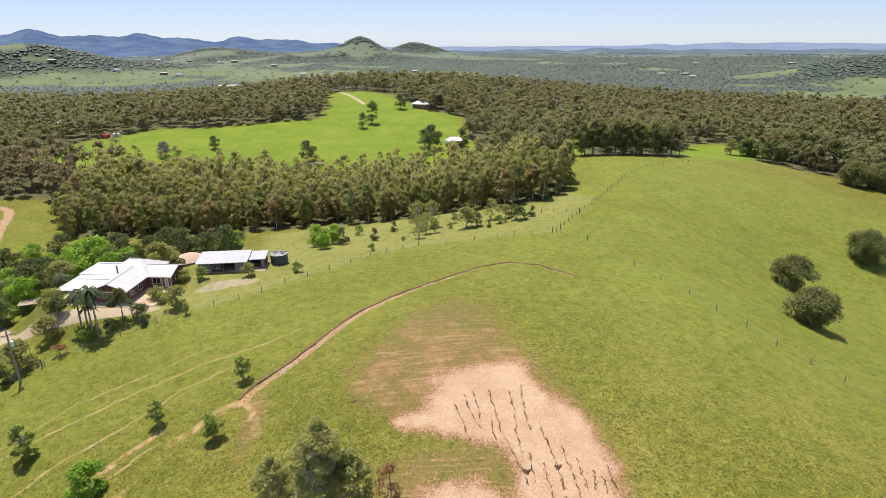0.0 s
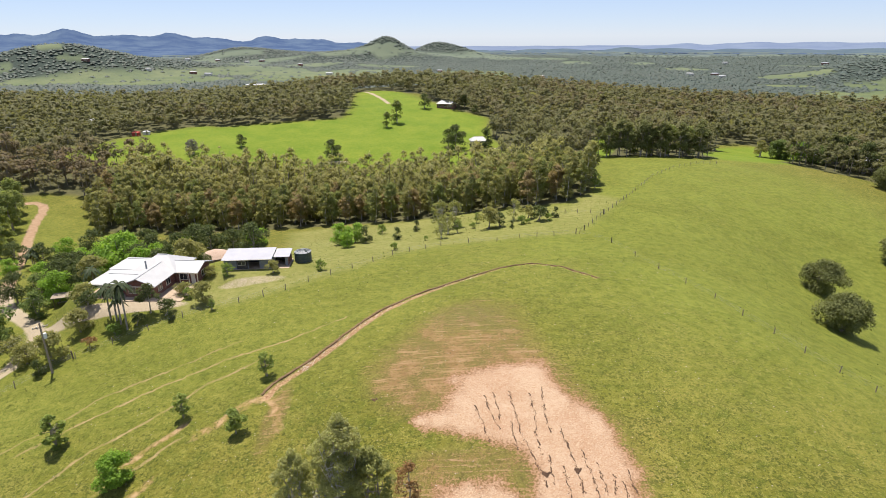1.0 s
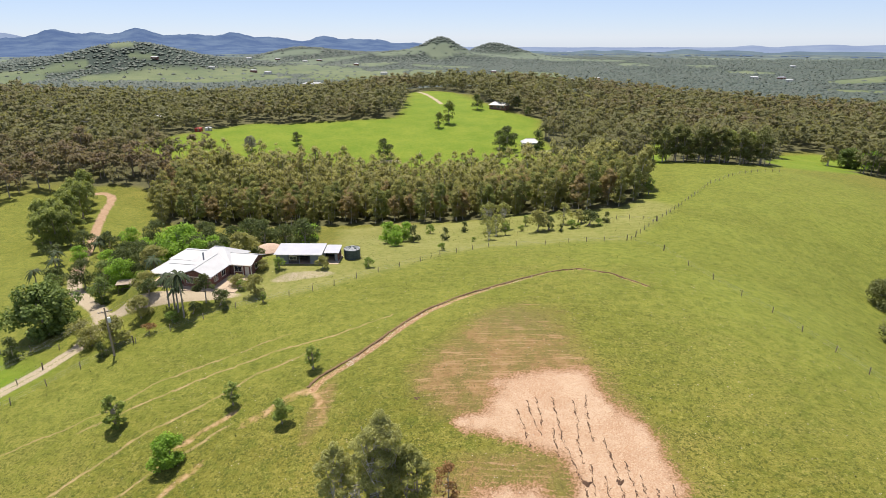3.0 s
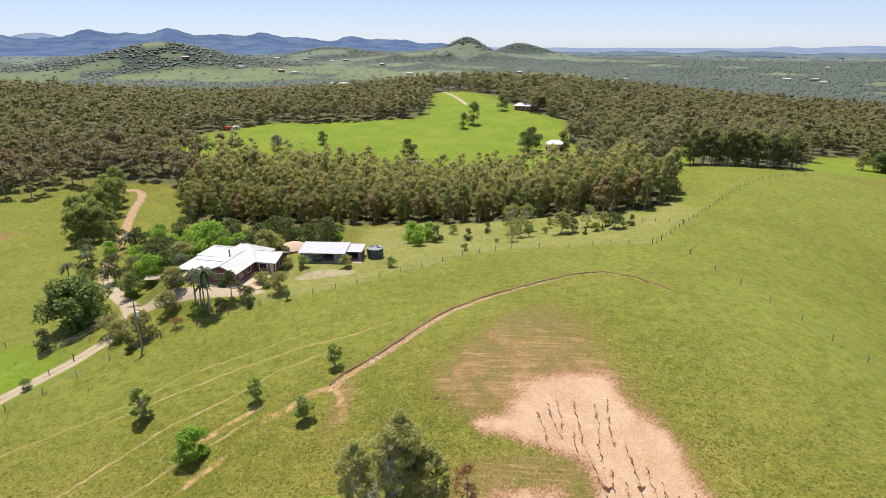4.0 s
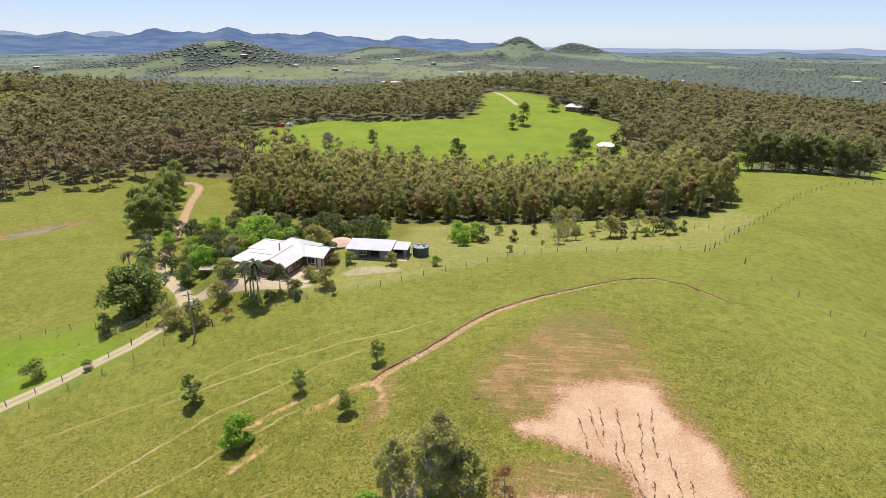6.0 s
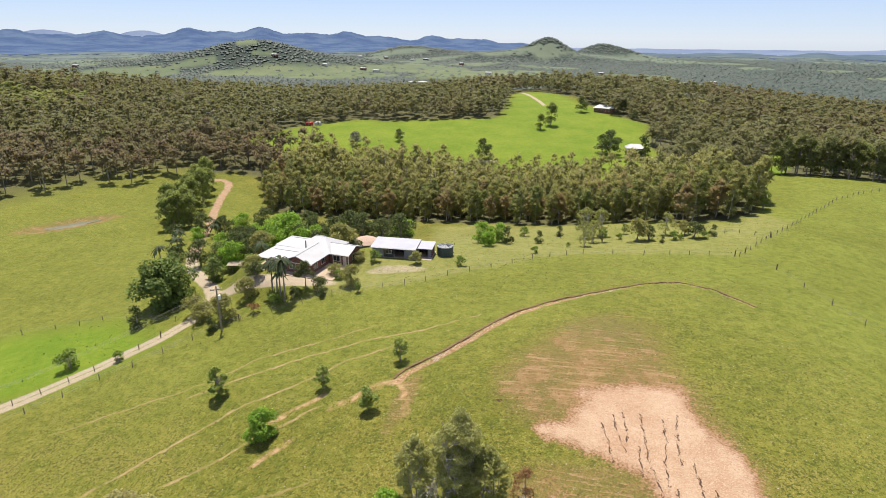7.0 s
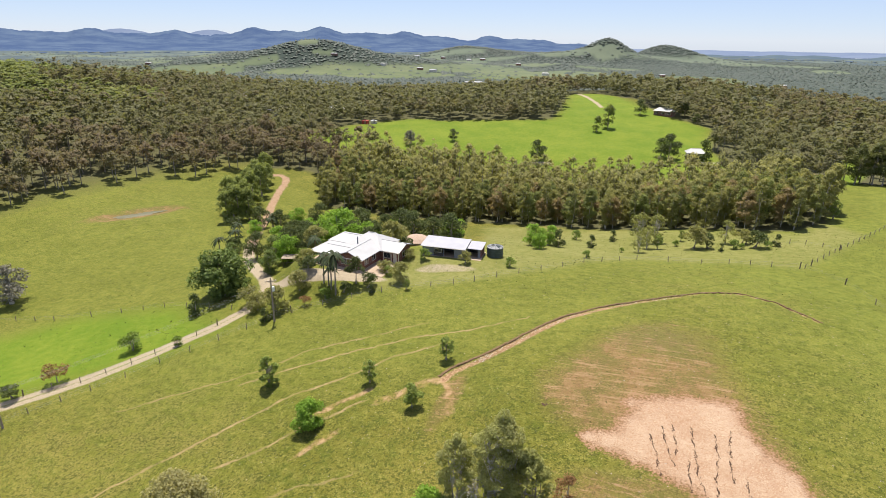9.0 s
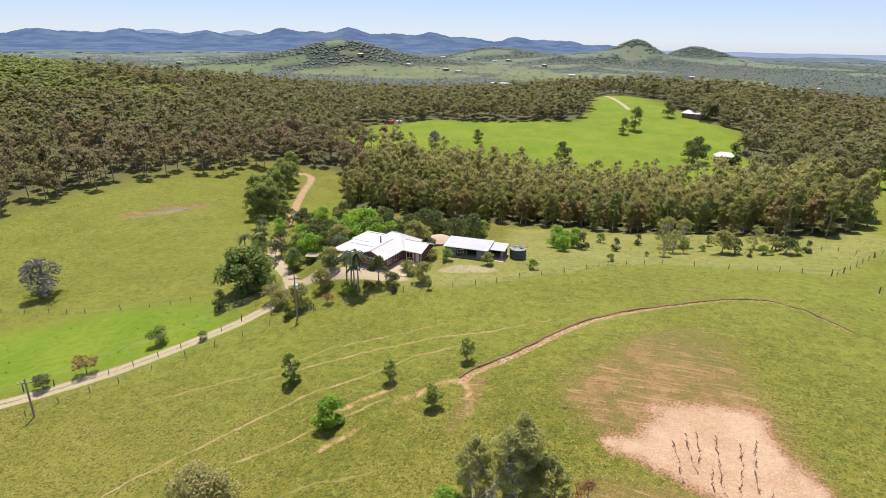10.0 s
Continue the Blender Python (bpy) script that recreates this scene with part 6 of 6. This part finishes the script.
def palm_tree(x, y, tall, label, fronds=15, reach=2.6, seed=1):
    rng = np.random.default_rng(seed)
    ob = tagged(new("palm_tree"), label, "palm", "palms in front of the house")
    part("trunk", tube([(0, 0, -0.3), (0.1, 0, tall * 0.4), (0.05, 0.1, tall * 0.8), (0, 0, tall)], [0.18, 0.15, 0.13, 0.11], 9), M_BARK, ob)
    for k in range(fronds):
        w, lift = 2.4 * k, rng.uniform(-0.5, 0.9)
        c, s = math.cos(w), math.sin(w)
        v, f = [], []
        for i in range(9):
            u = i / 8
            r = reach * (u - 0.12 * u * u)
            z = tall + reach * (lift * u - (0.75 + 0.35 * lift) * u * u)
            half = 0.30 * math.sin(math.pi * min(1, 0.12 + u * 0.9))
            v += [(r * c - half * s, r * s + half * c, z - 0.5 * half), (r * c, r * s, z), (r * c + half * s, r * s - half * c, z - 0.5 * half)]
            if i:
                b = 3 * (i - 1)
                f += [(b, b + 1, b + 4, b + 3), (b + 1, b + 2, b + 5, b + 4)]
        me = mesh_of("frond", v, f, M_PALM, tint=rng.uniform(0, 1, len(v)), tone=np.full(len(v), rng.uniform(0, 0.6)))
        new("frond", me).parent = ob
    ob.matrix_world = pose(x, y, float(height(x, y)))
    return ob


palm_tree(-62.2, 93.0, 9.0, "tall palm with drooping fronds in front of the house", 26, 3.1, 1)
palm_tree(-66.6, 95.4, 6.4, "slender palm with dark fronds beside the drive", 14, 2.4, 2)
palm_tree(-65.2, 95.0, 5.6, "slender palm with dark fronds beside the drive", 14, 2.3, 3)
palm_tree(-64.0, 94.2, 5.0, "slender palm with dark fronds beside the drive", 13, 2.2, 4)
for k, (x, y) in enumerate(((-91.5, 108), (-94, 121), (-100.5, 136), (-78, 109), (-120.4, 121.5), (-118.6, 126.6), (-116.4, 123.6), (-121.8, 147.2), (-123, 149.4), (-101.5, 133), (-128, 138))):
    palm_tree(x, y, 3.4 + k % 3, "leafy palm among the garden trees", 17, 2.9, 5 + k)


# ---------------------------------------------------------------- small ground cover
def lumps(rng, where, size, flat=0.6):
    """Small uneven lumps of earth or stone."""
    base = np.array([(1, 0, 0), (0, 1, 0), (-1, 0, 0), (0, -1, 0), (0, 0, 1), (0.7, 0.7, 0.5), (-0.7, -0.6, 0.55)], float)
    tri = [(0, 5, 4), (5, 1, 4), (1, 2, 4), (2, 6, 4), (6, 3, 4), (3, 0, 4), (0, 1, 5), (2, 3, 6)]
    verts, faces = [], []
    for k, (x, y, s) in enumerate(zip(where[0], where[1], size)):
        c = rng.uniform(0, 6.3)
        b = base * rng.uniform(0.7, 1.3, (7, 1)) * s
        z = float(height(x, y)) - 0.15 * s
        for q in b:
            verts.append((x + q[0] * math.cos(c) - q[1] * math.sin(c), y + q[0] * math.sin(c) + q[1] * math.cos(c), z + q[2] * flat))
        faces += [tuple(i + 7 * k for i in t) for t in tri]
    return verts, faces


RILLS = (
    ((12.0, 61), (12.5, 57)), ((14, 57), (14.6, 52), (14.8, 48)), ((15.4, 55), (15.8, 50)), ((11.5, 54.5), (11.8, 49)), ((18.6, 54), (18.9, 50)), ((6, 62), (6.4, 57)),
    ((1.4, 65.1), (2.3, 62.4), (3.2, 58.3)),
    ((2.7, 67.0), (3.4, 63.8), (4.6, 60.4)),
    ((3.9, 67.6), (4.4, 65.0), (4.7, 62.0)),
    ((6.1, 67.8), (6.7, 63.2), (7.1, 59.8), (7.9, 57.3), (8.8, 53.9), (9.4, 51.3)),
    ((8.8, 67.3), (9.2, 63.6), (8.9, 59.7), (9.3, 56.1)),
    ((10.6, 68.6), (10.4, 62.5), (10.9, 59.7)),
    ((12.4, 58.6), (13.0, 54.2), (13.2, 51.0), (13.1, 49.4)),
    ((16.9, 53.2), (16.6, 49.6)),
    ((17.7, 52.2), (17.8, 49.6)),
    ((10.1, 56.2), (10.1, 51.6)),
)
rng = np.random.default_rng(11)
# clods added in rows along the rills, dark in place of crack shade
cx, cy, cs = [], [], []
for line in RILLS:
    for (ax, ay), (bx, by) in zip(line[:-1], line[1:]):
        n = int(math.hypot(bx - ax, by - ay) / 0.07)
        for k in range(n):
            if math.sin(k * 0.23 + ax * 3) > -0.35:
                cx.append(ax + (bx - ax) * k / n + rng.normal(0, 0.07) + 0.12 * math.sin(k * 0.31))
                cy.append(ay + (by - ay) * k / n)
                cs.append(rng.uniform(0.03, 0.095))
tagged(new("rill_shade_clods", mesh_of("rill_shade_clods", *lumps(rng, (cx, cy), cs, 0.7), M_SOIL_SHADE)), "dark clods added along erosion rills to stand for shaded cracks", "soil", kind="stuff")
def rill(line):
    """A narrow crooked strip, painted dark for the shade in a water-cut rill."""
    pts = []
    for (ax, ay), (bx, by) in zip(line[:-1], line[1:]):
        n = max(2, int(math.hypot(bx - ax, by - ay) / 0.16))
        pts += [(ax + (bx - ax) * k / n + rng.normal(0, 0.035), ay + (by - ay) * k / n) for k in range(n)]
    v, f = [], []
    for k, (x, y) in enumerate(pts):
        h = rng.uniform(0.04, 0.13) * (0.3 + 0.7 * abs(math.sin(k * 0.11 + line[0][0])))
        if math.sin(k * 0.47 + 5 * line[0][0]) + 0.5 * math.sin(k * 0.19) < -0.15:
            h = 0.012
        x += 0.10 * math.sin(k * 0.35)
        z = float(height(x, y)) + 0.012
        v += [(x - h, y, z), (x + h * 0.9, y, z)]
        if k:
            f.append((2 * k - 2, 2 * k - 1, 2 * k + 1, 2 * k))
    return v, f


tagged(new("rill_shade_strips", mesh_of("rill_shade_strips", *joined([rill(q) for q in RILLS]), M_SOIL_SHADE)), "narrow dark strips painted for the shade of erosion rills in bare earth", "soil", kind="stuff")
for x, y, s in ((9.4, 53.3, 0.45), (13.0, 53.8, 0.42), (-12.3, 67.3, 0.32)):
    tagged(new("earth_mound", mesh_of("earth_mound", *joined([lumps(rng, ([x + dx], [y + dy]), [s * q]) for dx, dy, q in ((0, 0, 1), (0.3, 0.1, 0.7), (-0.25, 0.15, 0.6), (0.1, -0.25, 0.5))]), M_SOIL_SHADE)), "small dark heap of dug earth", "mound")

def bank_shape():
    """The low raw bank along the upper side of the contour drain, its edge broken by chance."""
    pts = []
    for (ax, ay), (bx, by) in zip(EROSION[:-1], EROSION[1:]):
        n = max(2, int(math.hypot(bx - ax, by - ay) / 0.3))
        pts += [(ax + (bx - ax) * k / n, ay + (by - ay) * k / n) for k in range(n)]
    v, f = [], []
    for k, (x, y) in enumerate(pts):
        p, q = pts[max(k - 1, 0)], pts[min(k + 1, len(pts) - 1)]
        dx, dy = q[0] - p[0], q[1] - p[1]
        d = math.hypot(dx, dy)
        nx, ny = -dy / d, dx / d
        wide = float(np.interp(x, (-28, -12, 0, 10, 26), (0.8, 0.6, 0.4, 0.28, 0.24))) + 0.07 * math.sin(k * 0.37) + 0.06 * math.sin(k * 0.13) + rng.normal(0, 0.04)
        high = rng.uniform(0.0, 0.14) * (0.7 + 0.4 * math.sin(k * 0.17))
        for off, up in ((wide - 0.10, -0.15), (wide, high), (wide + 0.18, high * 0.9), (wide + 0.75, -0.06)):
            ox, oy = x + nx * off, y + ny * off
            v.append((ox, oy, float(height(ox, oy)) + up))
        if k:
            b = 4 * (k - 1)
            f += [(b + i, b + i + 1, b + i + 5, b + i + 4) for i in range(3)]
    return v, f


tagged(new("earth_bank", mesh_of("earth_bank", *bank_shape(), M_REDSOIL)), "low raw red earth bank along the contour drain", "bank")
x = rng.uniform(-60, 60, 2600)
y = rng.uniform(40, 125, 2600)
near_cut = line_distance(x, y, EROSION) < 1.0
keep = (rng.uniform(0, 1, 2600) < 0.6) | near_cut
tagged(new("loose_stones", mesh_of("loose_stones", *lumps(rng, (x[keep], y[keep]), rng.uniform(0.03, 0.10, keep.sum())), M_STONE)), "pale loose stones scattered over pasture", "stones", kind="stuff")
k = rng.uniform(0, 1, 260)
ex, ey = np.array(EROSION).T
w = np.linspace(0, 1, len(ex))
sx, sy = np.interp(k * k * 0.5 + 0.15, w, ex) + rng.normal(0, 0.28, 260), np.interp(k * k * 0.5 + 0.15, w, ey) + rng.normal(0, 0.3, 260)
tagged(new("gully_stones", mesh_of("gully_stones", *lumps(rng, (sx, sy), rng.uniform(0.03, 0.11, 260)), M_PALESTONE)), "pale stones lying in the eroded contour drain", "stones", kind="stuff")


def tufts(name, label, rng, xs, ys, low, high, blades=5):
    n = len(xs)
    z = height(xs, ys)
    s = rng.uniform(low, high, n)
    v = np.zeros((n, blades, 3, 3))
    for b in range(blades):
        w = rng.uniform(0, 2 * math.pi, n)
        d = np.stack([np.cos(w), np.sin(w), 0 * w], -1)
        q = np.stack([-np.sin(w), np.cos(w), 0 * w], -1)
        foot = np.stack([xs, ys, z - 0.02], -1) + d * (0.25 * s)[:, None]
        v[:, b, 0] = foot - q * (0.28 * s)[:, None]
        v[:, b, 1] = foot + q * (0.28 * s)[:, None]
        v[:, b, 2] = foot + d * (0.7 * s)[:, None] * rng.uniform(0.4, 1, (n, 1)) + np.array((0, 0, 1)) * (s * rng.uniform(0.5, 0.9, n))[:, None]
    v = v.reshape(-1, 3)
    me = bpy.data.meshes.new(name)
    me.from_pydata(v.tolist(), [], np.arange(len(v)).reshape(-1, 3).tolist())
    tint = np.repeat(rng.uniform(0, 1, n), 3 * blades).astype(np.float32)
    me.attributes.new("tint", "FLOAT", "POINT").data.foreach_set("value", tint)
    me.attributes.new("tone", "FLOAT", "POINT").data.foreach_set("value", np.roll(tint, 15 * 7))
    me.materials.append(M_TUFT)
    return tagged(new(name, me), label, "grass", kind="stuff")


def grassy(x, y):
    k = (inside(x, y, PATCH) < -0.5) & (line_distance(x, y, ROAD) > 2.5) & (inside(x, y, HOME) > 0) & (np.hypot((x + 64) / 14, (y - 108) / 11) > 1) & (np.hypot((x + 45) / 10, (y - 117) / 8) > 1)
    lumpy = 0.5 + 0.5 * np.sin(x / 6 + 2 * np.sin(y / 9)) * np.sin(y / 5 + 1.5 * np.sin(x / 8))
    return k * (0.2 + 0.8 * lumpy)


tx, ty = scatter(rng, (-110, 80, 34, 175), 0.8, lambda x, y: 0.5 * grassy(x, y))
tufts("grass_tufts", "scattered dark green grass tufts in grazed pasture", rng, tx, ty, 0.08, 0.22)
tx, ty = scatter(rng, (-110, 60, 36, 130), 1.25, lambda x, y: 0.62 * grassy(x, y) * (inside(x, y, RED_PATCH) < 1) * np.clip((46 - x) / 20, 0, 1) * np.clip(3.4 * patches(x, y, 9, 8) * patches(x, y, 31, 9) - 0.3, 0, 1))
tufts("grass_tussocks", "dark uneaten grass tussocks scattered over the slope", rng, tx, ty, 0.10, 0.25, 6)
tx, ty = scatter(rng, (-215, -95, 30, 240), 1.9, lambda x, y: 0.35 * grassy(x, y) * (np.sin(x / 11 + 1.3 * np.sin(y / 17)) > 0.1))
tufts("rank_grass", "rank grass tufts in the lower paddock", rng, tx, ty, 0.12, 0.34)

def pond_shape():
    """A flat sheet of water with an uneven shore."""
    ring = []
    for k in range(40):
        w = 2 * math.pi * k / 40
        q = 1 + 0.16 * math.sin(3 * w + 0.5) + 0.10 * math.sin(5 * w + 2) + 0.05 * math.sin(11 * w)
        ring.append((q * math.cos(w), q * math.sin(w), 0.0))
    return slab(ring, 0.05)


ob = tagged(new("pond", mesh_of("pond_water", *pond_shape(), M_WATER)), "shallow muddy farm dam in the lower paddock", "pond")
ob.matrix_world = pose(*POND, float(height(*POND)) - 0.56, 0, 0, 60) @ Matrix.Diagonal((8.4, 2.4, 1, 1))
